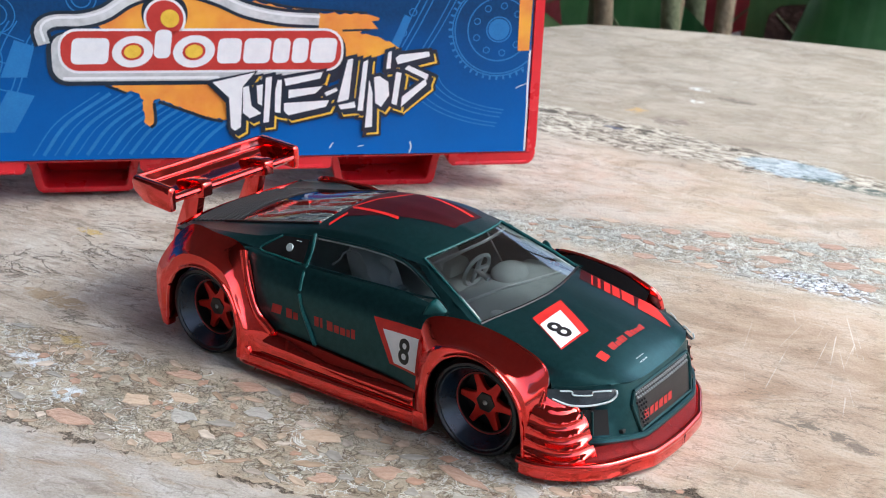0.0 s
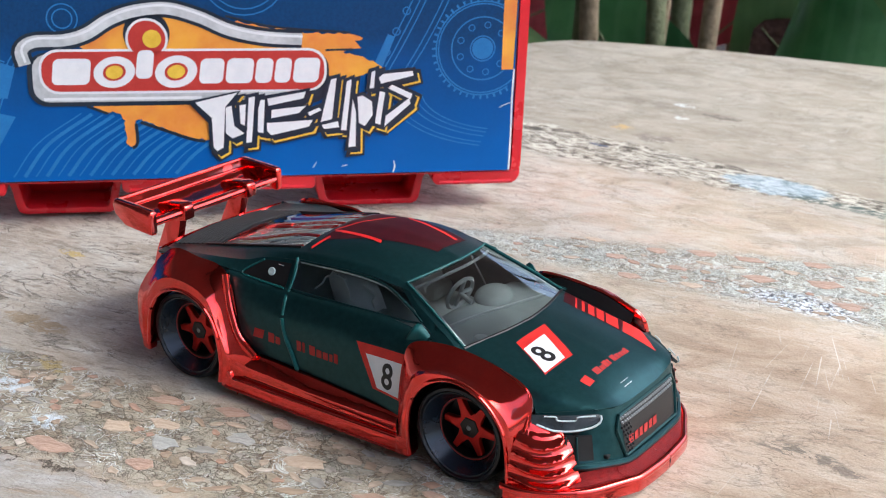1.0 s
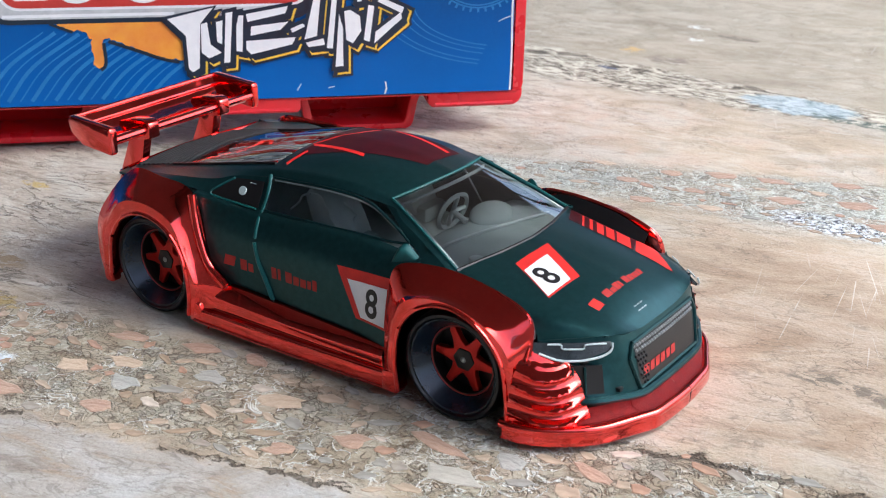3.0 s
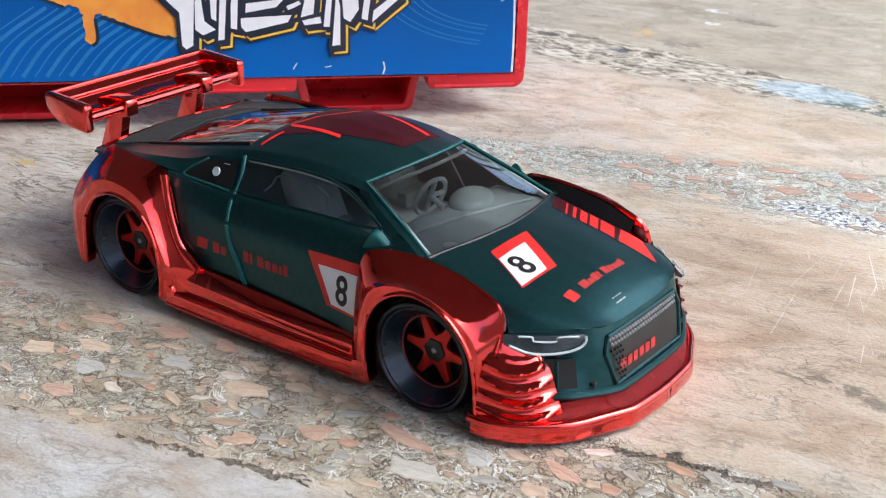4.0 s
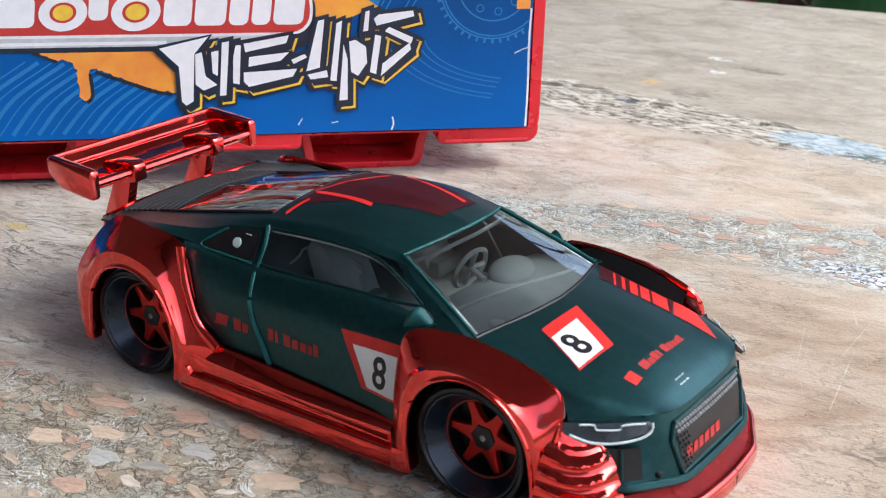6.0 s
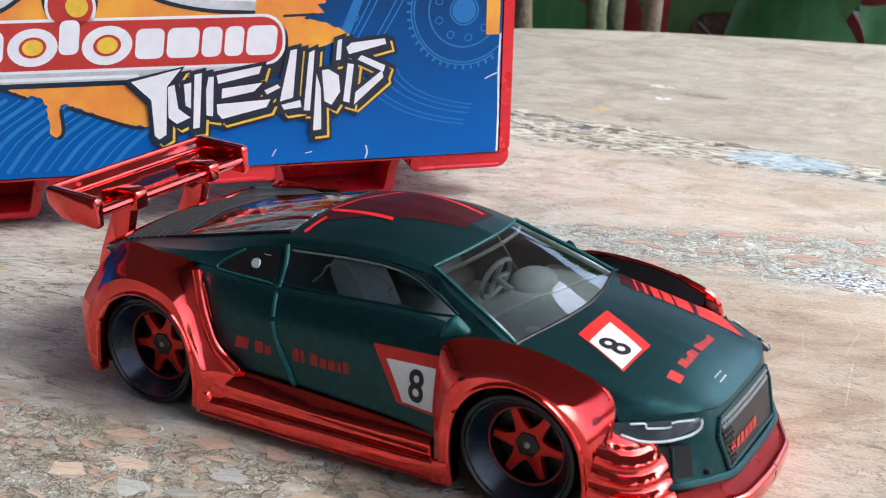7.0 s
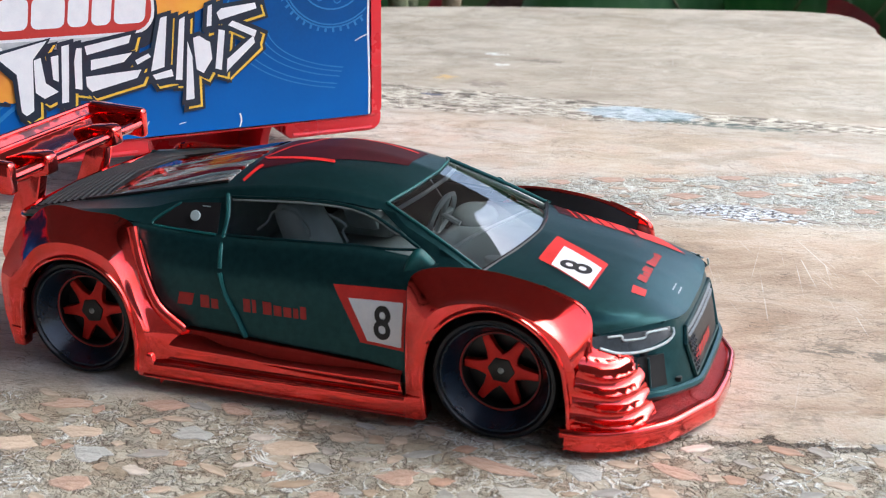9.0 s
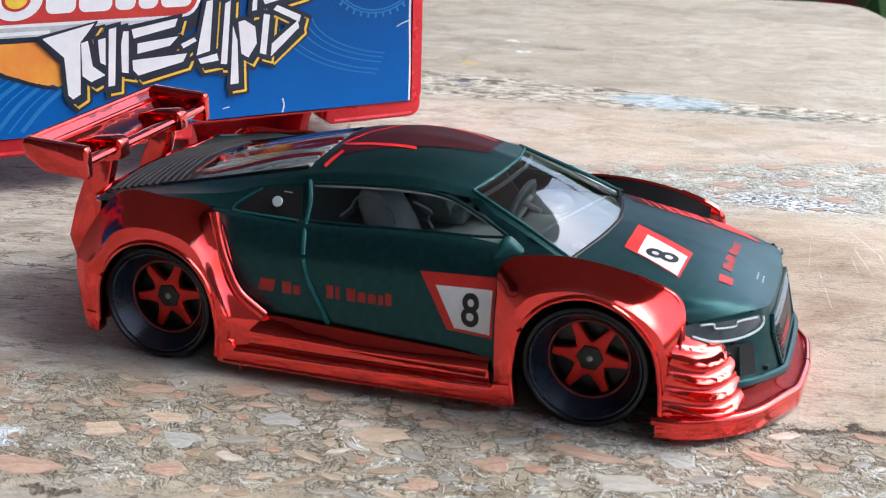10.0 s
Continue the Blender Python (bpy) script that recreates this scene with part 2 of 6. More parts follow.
# key lines of the body, one side, front to rear
HOOD_C = [(35.5, 0, 9.9), (33.7, 0, 11.15), (30.6, 0, 12.45), (26, 0, 13.5), (20.6, 0, 14.4)]
HOOD_M = [(35.4, 4.8, 10.0), (33.5, 5, 11.1), (30.4, 5, 12.25), (26, 5, 13.3), (20.0, 5, 14.25)]
HOOD_E = [(34.5, 8.9, 10.55), (32.8, 9.6, 11.0), (29.8, 10.7, 11.6), (25, 11.1, 12.5), (18.4, 11.4, 13.7)]
HOOD_O = [(29.3, 13.9, 10.3), (28.6, 13.0, 10.5), (27.0, 12.6, 10.9), (23, 12.3, 11.5), (15.0, 12.6, 12.4)]
hood = matched([HOOD_C, HOOD_M, HOOD_E, HOOD_O], 36, 24)

ROOF_C = [(10.6, 0, 19.2), (6, 0, 20.3), (1, 0, 20.7), (-5, 0, 20.2), (-11, 0, 19.0), (-18, 0, 17.1), (-24, 0, 15.6), (-29.5, 0, 14.2)]
ROOF_M = [(9.9, 5, 18.85), (5, 5, 19.9), (0, 5.2, 20.2), (-5.6, 5.4, 19.6), (-11, 5.6, 18.5), (-18, 5.8, 16.7), (-24, 6, 15.3), (-29.5, 6.4, 14.0)]
ROOF_E = [(8.6, 8.6, 18.2), (4.0, 9.0, 18.9), (-1, 9.2, 18.9), (-6.6, 9.3, 18.3), (-11.5, 9.3, 17.4), (-18, 9.4, 16.1), (-24, 9.6, 15.0), (-29.5, 9.8, 13.8)]
roof = matched([ROOF_C, ROOF_M, ROOF_E], 57, 21)

# where the roof ends and the rear screen and louvres begin, as columns of the grid
ROOF_CUT = 26
TOP = [(8.3, 9.3, 17.75), (4.0, 9.75, 18.25), (-1, 9.95, 18.15), (-6.6, 9.9, 17.6), (-11.5, 10.4, 16.9), (-14.4, 11.4, 16.2), (-20, 12.3, 15.7), (-27.5, 12.0, 14.8)]
rail = matched([ROOF_E, TOP], 57, 5)
BELT = [(12.6, 11.5, 15.0), (7, 12.0, 15.0), (1, 12.2, 14.85), (-6.2, 12.2, 14.6), (-9.5, 12.4, 14.7), (-13.4, 12.6, 14.9), (-20, 13.5, 15.5), (-27.5, 13.4, 14.7)]
c_pillar = matched([TOP[3:], BELT[3:]], 36, 9)
WAIST = [(13.4, 14.4, 12.6), (8, 14.3, 12.0), (1, 14.3, 11.7), (-6, 14.3, 11.6), (-13.6, 14.5, 11.6)]
HIGH = [(14.4, 12.9, 14.1), (8, 13.0, 14.3), (1, 13.1, 14.2), (-6.2, 13.1, 14.0), (-15.2, 13.9, 14.6)]
BELT5 = [(14.8, 12.0, 14.3), (8, 12.05, 15.0), (1, 12.2, 14.85), (-6.2, 12.2, 14.6), (-15.4, 13.0, 15.1)]
LOW = [(13.2, 15.5, 8.0), (8, 14.7, 8.0), (1, 14.4, 8.0), (-5, 14.3, 8.0), (-12.4, 14.7, 8.0)]
SILL = [(13.2, 15.6, 4.0), (8, 14.8, 4.0), (1, 14.5, 4.0), (-4, 14.4, 4.0), (-10, 14.6, 4.0)]
door = matched([BELT5, HIGH, WAIST, LOW, SILL], 41, 25)

A_OUT = [(8.3, 9.3, 17.75), (11.5, 10.2, 16.5), (15, 11.2, 15.1), (18.6, 12.3, 13.5)]
A_IN = [(8.6, 8.6, 18.2), (11.8, 9.5, 16.85), (15.2, 10.5, 15.35), (18.4, 11.4, 13.8)]
a_pillar = matched([A_IN, A_OUT], 16, 5)
quarter = matched([[(8.3, 9.3, 17.75), (12.0, 10.35, 16.3), (15, 11.2, 15.1), (18.6, 12.3, 13.5)], [(12.9, 11.4, 15.0), (13.2, 11.5, 14.95), (14.2, 11.9, 14.6), (15.2, 12.9, 13.3)]], 10, 4)

FRONT_T = [(35.5, 0, 9.9), (35.4, 4.8, 10.0), (35.1, 7.2, 10.25), (34.5, 8.9, 10.55), (32.1, 11.6, 10.5), (29.3, 13.9, 10.3)]
FRONT_M = [(36.3, 0, 7.6), (36.2, 5, 7.6), (35.9, 7.3, 7.6), (34.8, 9.3, 7.6), (32.5, 11.8, 7.6), (30.0, 13.6, 7.6)]
FRONT_B = [(37.0, 0, 4.2), (36.9, 5, 4.2), (36.6, 7.0, 4.3), (35.4, 9.6, 4.5), (33.9, 12.0, 4.7), (30.6, 14.0, 4.5)]
front = matched([FRONT_T, FRONT_M, FRONT_B], 31, 13)

body = part("body", sheets([hood, roof[:, : ROOF_CUT + 1], rail, c_pillar, door, a_pillar, quarter, front, roof[17:, ROOF_CUT:]], thick=0.25), GREEN, car, "satin dark green metal body")

# louvred deck and rear screen
deck_cut = 45
part("louvre", sheets([offset_grid(roof[:18, deck_cut - 1:], 0.03)], thick=0.2), LOUVRE, car, "black ribbed engine cover")
for k in range(10):
    for sgn in (-1, 1):
        row = [on_grid(roof, u, min((deck_cut - 0.4 + 1.15 * k + 1.6 * (0.85 - u)) / 56, 1.0)) for u in np.linspace(0, 0.85, 8)]
        part("louvre_slat", tube([(x, sgn * y, z + 0.08) for x, y, z in row], 0.2, 6, 14, 0.7), LOUVRE, car)
part("rear_underlay", sheets([offset_grid(roof[:18, ROOF_CUT + 1 : deck_cut], -0.75)], weld=0.01), UNDERLAY, car, "pale grey swirled sheet under the rear window, partly painted as its reflection")
part("rear_window", sheets([roof[:18, ROOF_CUT + 1 : deck_cut]], weld=0.01), REAR, car, "clear plastic rear window")
for s in (-1, 1):
    part("window_frame", tube([(x, s * y, z + 0.03) for x, y, z in roof[17, ROOF_CUT:deck_cut + 3]], 0.2, 6, 24), DARK, car)

for k in range(7):
    for s in (-1, 1):
        u = 0.06 + 0.11 * k
        row = [on_grid(roof, min(u + 0.05 * math.sin(5 * v + k), 0.78), (ROOF_CUT + 1.5 + 15.5 * v) / 56) for v in np.linspace(0, 1, 12)]
        part("engine_line", tube([(x, s * y, z - 0.45) for x, y, z in row], 0.13 if k % 3 else 0.2, 6, 24), FROST if k % 3 else SPOKE, car)

# windscreen and side windows
WS_T = [(10.6, 0, 19.2), (9.9, 5, 18.85), (8.6, 8.6, 18.2)]
WS_M = [(15.8, 0, 17.05), (15.0, 5, 16.8), (13.4, 10.0, 16.15)]
WS_B = [(20.6, 0, 14.4), (20.0, 5, 14.25), (18.4, 11.4, 13.8)]
screen = matched([WS_T, WS_M, WS_B], 20, 20)
part("windscreen", sheets([offset_grid(screen, -0.12)], weld=0.01), GLASS, car, "clear curved plastic windscreen")
side_win = matched([[(12.6, 11.2, 15.2), (10.0, 10.55, 16.5), (6.5, 9.95, 17.8), (1.5, 9.95, 18.1), (-6.4, 9.85, 17.6)], [(12.65, 11.3, 15.1), (10, 11.75, 15.0), (6.5, 12.0, 15.0), (1.5, 12.15, 14.85), (-6.0, 12.15, 14.6)]], 30, 8)
for s in (-1, 1):
    part("side_window", sheets([offset_grid(side_win, -0.15) * (1, -s, 1)], both=False, weld=0.005), PANE, car, "clear plastic side window")
    part("window_trim", joined(tube([(x, s * (y + 0.05), z) for x, y, z in side_win[0]], 0.16, 6, 30), tube([(x, s * (y + 0.05), z) for x, y, z in side_win[-1]], 0.14, 6, 30)), GREEN, car)
    part("screen_trim", tube([(x, s * y, z + 0.05) for x, y, z in a_pillar[0]], 0.16, 6, 20), TEAL, car, "worn teal paint edge of the windscreen")
part("screen_header", tube([(x, y * k, z + 0.05) for k, row in ((-1, screen[0][::-1][:-1]), (1, screen[0])) for x, y, z in row], 0.15, 6, 40), TEAL, car, "worn teal paint edge above the windscreen")
part("cowl", tube([(x, y * k, z - 0.05) for k, row in ((-1, screen[-1][::-1][:-1]), (1, screen[-1])) for x, y, z in row], 0.2, 6, 40), DARK, car)

# door seam, with the teal metal showing in it
for s in (-1, 1):
    part("door_seam", tube([(x, s * (w + 0.02), z) for x, w, z in [(-6.8, 10.0, 17.9), (-6.3, 11.2, 16.3), (-6.3, 12.3, 14.6), (-6.1, 13.4, 13.6), (-5.9, 14.25, 12.0)]], 0.22, 6, 24, 0.5), TEAL, car, "teal strip at the door seam")
    part("door_blade", tube([(x, s * (w + 0.02), z) for x, w, z in [(-5.9, 14.3, 11.6), (-5.4, 14.35, 9.5), (-4.4, 14.4, 7.5), (-3.4, 14.45, 5.4)]], 0.3, 6, 24, 0.9), TEAL, car, "teal side blade behind the door")
    part("quarter_window", sheets([np.array([[(-13.4, -s * -(12.75), 15.1), (-10.5, s * 12.6, 14.9), (-6.9, s * 12.4, 14.75)], [(-12.2, s * 12.1, 16.0), (-10, s * 11.7, 16.0), (-7.1, s * 11.45, 16.0)], [(-11.2, s * 11.0, 16.85), (-9.5, s * 10.75, 17.0), (-7.3, s * 10.6, 17.15)]]) * (1, -1, 1)], thick=0.12, both=False), DARK, car, "black side air intake panel")
    part("intake_trim", tube([(-11.2, s * 11.1, 16.9), (-13.2, s * 12.3, 15.6), (-13.5, s * 12.8, 15.1), (-12.6, s * 12.85, 14.9), (-7.0, s * 12.6, 14.65)], 0.12, 6, 30), TEAL, car)
    bm = turned([(0, 0.06), (0.42, 0.06), (0.5, 0.03), (0.52, -0.1)], 24, "z")
    bmesh.ops.transform(bm, matrix=Matrix.Translation((-9.3, s * 12.05, 16.1)) @ Matrix.Rotation(radians(-s * 58), 4, "X"), verts=bm.verts)
    part("fuel_cap", bm, CLEAR, car, "small pale grey fuel cap", 15)
    wedge = [[(14.4, 12.2, 14.5), (13.3, 12.5, 15.6), (12.5, 12.8, 15.3), (11.7, 13.0, 13.9)], [(14.4, 12.6, 14.1), (13.3, 13.2, 15.0), (12.6, 13.5, 14.7), (11.8, 13.5, 13.5)], [(14.2, 12.6, 13.6), (13.2, 13.1, 13.6), (12.5, 13.3, 13.4), (11.7, 13.3, 13.1)]]
    bm = sheets([matched(wedge, 16, 10) * (1, -s, 1)], thick=0.5, both=False)
    part("door_mirror", bm, TEAL, car, "teal door mirror")

# red chrome wide-body kit
FF_A = [(15.0, 16.9, 1.6), (14.7, 17.0, 5.0), (15.4, 17.1, 8.8), (17.6, 17.2, 11.5), (21, 17.2, 12.6), (24.4, 17.1, 11.5), (26.8, 16.9, 8.8), (27.6, 16.8, 5.6), (27.9, 16.9, 2.2)]
FF_M = [(14.1, 16.9, 1.6), (13.8, 16.9, 5.4), (14.2, 16.7, 9.8), (15.4, 16.3, 12.3), (19.6, 15.9, 13.2), (24.2, 15.8, 12.55), (27.7, 15.9, 10.5), (28.5, 16.1, 7.4), (28.8, 16.6, 2.3)]
FF_B = [(13.2, 16.6, 1.6), (13.0, 16.4, 6.0), (12.9, 15.6, 10.5), (13.2, 14.4, 13.9), (17.8, 13.6, 14.75), (23.5, 13.5, 14.15), (28.3, 13.7, 12.5), (29.2, 14.8, 9.2), (29.6, 15.9, 2.4)]


def inset(c, dw, centre=None, shrink=1.0):
    return [(centre[0] + (x - centre[0]) * shrink, w - dw, centre[1] + (z - centre[1]) * shrink) if centre else (x, w - dw, z) for x, w, z in c]


def edge(c, d):
    return [(x, w - 0.35, z - d) for x, w, z in c]


def flare(a, m, b, centre):
    inner = inset(a, 1.6, centre, 0.985)
    lip = inset(a, 0.12, centre, 0.99)
    rim = [(x + 0.6 * (p - x), w - 0.02, z + 0.6 * (q - z)) for (x, w, z), (p, _, q) in zip(a, m)]
    return [matched([inner, lip, a], 60, 7), matched([a, rim], 60, 3), matched([rim, m, b], 60, 14), matched([b, edge(b, 0.35), edge(b, 1.6)], 60, 4)]


def pleated(g):
    """Four rounded ledges, sagging in their middle, moulded into a bumper corner."""
    out = np.array(g, float)
    for i in range(len(g)):
        for j in range(len(g[0])):
            u = j / (len(g[0]) - 1)
            drop = 0.55 * math.sin(math.pi * u)
            f = (8.9 - drop - g[i][j][2]) / 1.42
            if 0 < f < 4:
                ledge = math.exp(-(((f % 1.0) - 0.62) / 0.2) ** 2)
                push = (0.35 + 0.75 * ledge) * (0.35 + 0.65 * min(1.0, 3.5 * u)) * min(1.0, 4 * (1.04 - u))
                out[i][j] += push * np.array((0.62, 0.78, 0.0))
    return out


for s in (-1, 1):
    name_bm = sheets([g * (1, -s, 1) for g in flare(FF_A, FF_M, FF_B, (21.0, 5.8))], both=False)
    part("front_fender", name_bm, CHROME, car, "flared red chrome front fender")
RF_A = [(-13.7, 17.4, 1.9), (-13.5, 17.4, 5.0), (-14.4, 17.4, 9.0), (-16.6, 17.4, 11.5), (-20.0, 17.4, 12.4), (-23.4, 17.3, 11.2), (-25.6, 17.2, 8.3), (-26.2, 17.1, 5.0), (-26.3, 17.1, 3.6)]
RF_M = [(-12.8, 17.1, 1.9), (-11.8, 16.6, 5.4), (-13.5, 16.4, 8.8), (-15.2, 16.1, 13.2), (-20, 16.0, 14.6), (-24.2, 16.0, 13.8), (-27.2, 17.0, 9.4), (-27.4, 17.1, 5.8), (-27.2, 17.1, 3.6)]
RF_B = [(-11.8, 16.8, 1.9), (-9.2, 15.4, 5.8), (-12.2, 15.0, 8.6), (-14.5, 14.5, 15.2), (-20, 13.9, 15.9), (-25.2, 13.6, 15.5), (-28.4, 16.0, 10.6), (-28.4, 16.8, 6.5), (-27.7, 17.0, 3.6)]
for s in (-1, 1):
    part("rear_fender", sheets([g * (1, -s, 1) for g in flare(RF_A, RF_M, RF_B, (-20.2, 5.8))], both=False), CHROME, car, "flared red chrome rear fender")
    part("fender_edge", tube([(x, s * w, z) for x, w, z in [(-14.6, 14.7, 15.2), (-14.1, 15.0, 12.8), (-13.2, 15.3, 10.2), (-11.9, 15.5, 7.8), (-9.4, 15.5, 5.9)]], 0.6, 10, 30), CHROME, car, "bright rounded chrome edge before the rear wheel")
    part("arch_lip", tube([(x, s * (w + 0.02), z) for x, w, z in RF_A], 0.24, 8, 60), CHROME, car, "bright rolled lip of the rear wheel arch")
    part("arch_lip", tube([(x, s * (w + 0.02), z) for x, w, z in FF_A], 0.24, 8, 60), CHROME, car, "bright rolled lip of the front wheel arch")
    part("fender_front_edge", tube([(x, s * w, z) for x, w, z in [(24.5, 13.6, 13.95), (27.2, 13.7, 12.95), (28.35, 13.9, 12.1), (28.8, 14.6, 10.3), (28.9, 15.6, 8.4), (28.8, 16.2, 6.6)]], (0.1, 0.2), 8, 30), CHROME, car, "bright creased front edge of the fender")
    # black strip stands in for the shade on the fender's inner wall
    part("fender_shade", sheets([matched([[(15.0, 13.6, 13.7), (17.8, 13.2, 14.45), (23.5, 13.05, 13.9), (27.6, 13.1, 12.4)], [(15.4, 12.1, 12.6), (18.4, 11.9, 12.9), (23.5, 11.75, 11.9), (27.4, 12.2, 10.8)]], 24, 4) * (1, -s, 1)], thick=0.1, both=False), DARK, car, "dark strip painting the shade between bonnet and fender")
    part("fender_foot", prism([(-26.1, 4.4), (-27.7, 4.6), (-27.5, 2.5), (-26.3, 2.3)], s * 15.6, s * 17.2, "y", 0.28), CHROME, car)
    part("fender_foot", prism([(-13.8, 1.2), (-13.6, 4.0), (-12.0, 3.6), (-11.6, 1.2)], s * 15.2, s * 17.3, "y", 0.3), CHROME, car)
    part("fender_foot", prism([(13.0, 1.15), (13.0, 3.4), (14.8, 3.6), (15.0, 1.15)], s * 15.2, s * 17.05, "y", 0.3), CHROME, car)
    part("skirt_edge", tube([(-13.0, s * 17.2, 1.5), (0, s * 17.05, 1.4), (14.0, s * 16.75, 1.4)], 0.24, 8, 30), CHROME, car, "bright lower edge of the side skirt")
    part("skirt_step", tube([(-12.6, s * 17.1, 2.85), (0, s * 16.95, 2.85), (13.4, s * 16.65, 2.95)], (0.04, 0.2), 8, 30), CHROME, car)
    # side skirt
    skirt = matched([[(-12.6, 15.0, 1.3), (0, 15.0, 1.2), (14.0, 15.0, 1.2)], [(-13.0, 16.9, 1.3), (0, 16.9, 1.2), (14.0, 16.4, 1.2)], [(-13.0, 17.25, 1.6), (0, 17.1, 1.45), (14.0, 16.8, 1.45)], [(-12.7, 17.2, 2.7), (0, 17.05, 2.7), (13.6, 16.75, 2.8)],
                     [(-12.4, 16.8, 3.0), (0, 16.7, 3.0), (12.9, 16.4, 3.1)], [(-12.0, 16.3, 3.2), (0, 16.2, 3.15), (12.6, 16.1, 3.2)], [(-10.8, 16.2, 4.5), (0, 16.1, 4.3), (12.4, 16.0, 4.2)], [(-9.4, 15.4, 5.8), (0, 15.0, 5.4), (12.4, 15.5, 5.0)], [(-9.2, 14.4, 6.0), (0, 14.2, 5.5), (12.4, 14.6, 5.1)]], 40, 33)
    part("side_skirt", sheets([skirt * (1, -s, 1)], both=False), CHROME, car, "stepped red chrome side skirt")
    part("skirt_rib", tube([(-6, s * 16.1, 4.1), (4, s * 16.1, 3.75), (12.3, s * 16.1, 3.65)], (0.05, 0.24), 8, 24), CHROME, car)
    part("splitter_end", prism([(27.5, s * 17.2), (29.0, s * 17.1), (29.4, s * 13.5), (27.5, s * 13.5)], 0.8, 2.3, "z", 0.2), CHROME, car)
    # front corner and its blades
    corner = matched([[(28.3, 14.6, 10.4), (30.7, 13.1, 9.3), (32.2, 12.4, 8.2)], [(28.2, 16.4, 7.6), (31.0, 15.0, 7.2), (33.2, 12.4, 6.8)], [(27.9, 16.9, 4.6), (31.7, 15.3, 4.2), (34.0, 12.2, 4.2)], [(27.9, 17.0, 2.0), (32.1, 15.5, 2.0), (34.8, 12.2, 2.4)]], 28, 65)
    part("corner_panel", sheets([pleated(corner) * (1, -s, 1)], thick=0.3, both=False), CHROME, car, "pleated red chrome bumper corner with four rounded ledges")
    part("corner_step", prism([(28.6, 14.6 * s), (31.6, 12.9 * s), (31.4, 11.9 * s), (28.6, 13.2 * s)], 8.0, 9.1, "z", 0.25), CHROME, car)
SPLIT = [(27.6, 17.3), (29.8, 17.1), (32.8, 15.5), (35.7, 12.6), (37.6, 8.7), (38.4, 6.9), (38.75, 5.9), (39.0, 3.0), (39.1, 0.0)]
INNER = [(27.9, 15.0, 3.2), (30.6, 14.2, 3.4), (32.8, 13.2, 3.8), (34.3, 12.1, 4.1), (35.7, 9.8, 4.1), (36.4, 8.1, 4.1), (36.7, 7.3, 4.1), (36.95, 3.0, 4.1), (37.0, 0.0, 4.1)]
tray = matched([[(max(x - 2.0, 27.9), w * 0.9, 0.9) for x, w in SPLIT], [(x - 0.3, w - 0.25, 0.75) for x, w in SPLIT], [(x, w, 1.0) for x, w in SPLIT], [(x, w, 2.1) for x, w in SPLIT], [(x - 0.25, w - 0.2, 2.45) for x, w in SPLIT], [(x - 0.7, w - 0.55, 2.4) for x, w in SPLIT], [(x, w, 2.2) for x, w, _ in INNER]], 64, 25)
part("splitter", sheets([tray]), CHROME, car, "red chrome front splitter")
part("splitter_lip", tube([(x - 0.38, w - 0.3, 2.25) for x, w in SPLIT] + [(x - 0.38, -w + 0.3, 2.25) for x, w in SPLIT[:-1][::-1]], 0.48, 12, 110), CHROME, car, "raised bright rim of the splitter")
tray_top = matched([[(x - 0.75, w - 0.6, 2.47) for x, w in SPLIT], [(0.45 * x + 0.55 * a - 0.1, 0.45 * w + 0.55 * c, 2.75) for (x, w), (a, c, _) in zip(SPLIT, INNER)], [(x + 0.1, w, z - 0.75) for x, w, z in INNER], [(x, w, z + 0.06) for x, w, z in INNER]], 64, 13)
part("splitter_tray", sheets([tray_top]), TRAY, car, "dark stippled red tray of the splitter")
part("splitter_seam", tube([(38.35, 0.6, 2.55), (38.6, 0.6, 2.66), (38.9, 0.6, 2.66), (39.12, 0.6, 2.3), (39.04, 0.6, 1.0)], 0.07, 6, 24), DARK, car, "dark moulding seam across the splitter")
# wing
END = [(-35.9, 19.3), (-35.5, 17.9), (-33.6, 16.6), (-28.9, 16.2), (-28.6, 16.5), (-28.6, 19.2), (-28.9, 19.5), (-35.5, 19.9)]
for s in (-1, 1):
    part("wing_end_plate", prism(END, s * 12.1, s * 13.3, "y", 0.3), CHROME, car, "thick red chrome end plate of the wing")
blade_top = [[(-28.9, w, 18.0), (-29.6, w, 18.25), (-31.2, w, 17.6), (-33.6, w, 18.0), (-35.6, w, 19.6)] for w in (-12.4, 0, 12.4)]
blade_bot = [[(-35.6, w, 19.6), (-35.5, w, 19.2), (-33.6, w, 17.3), (-31.0, w, 16.8), (-29.0, w, 17.3), (-28.9, w, 18.0)] for w in (-12.4, 0, 12.4)]
bm = bmesh.new()
add_grid(bm, loft(blade_top, 20, 6)), add_grid(bm, loft(blade_bot, 20, 6))
bmesh.ops.remove_doubles(bm, verts=bm.verts, dist=0.05)
bmesh.ops.recalc_face_normals(bm, faces=bm.faces)
part("wing_blade", bm, CHROME, car, "curved red chrome wing blade")
part("wing_rear_edge", tube([(-35.6, -12.4, 19.55), (-35.6, 12.4, 19.55)], 0.28, 8, 8), CHROME, car)
part("wing_ridge", tube([(-34.5, -12.2, 18.75), (-34.5, 12.2, 18.75)], 0.22, 8, 8), CHROME, car, "bright ridge along the wing blade")
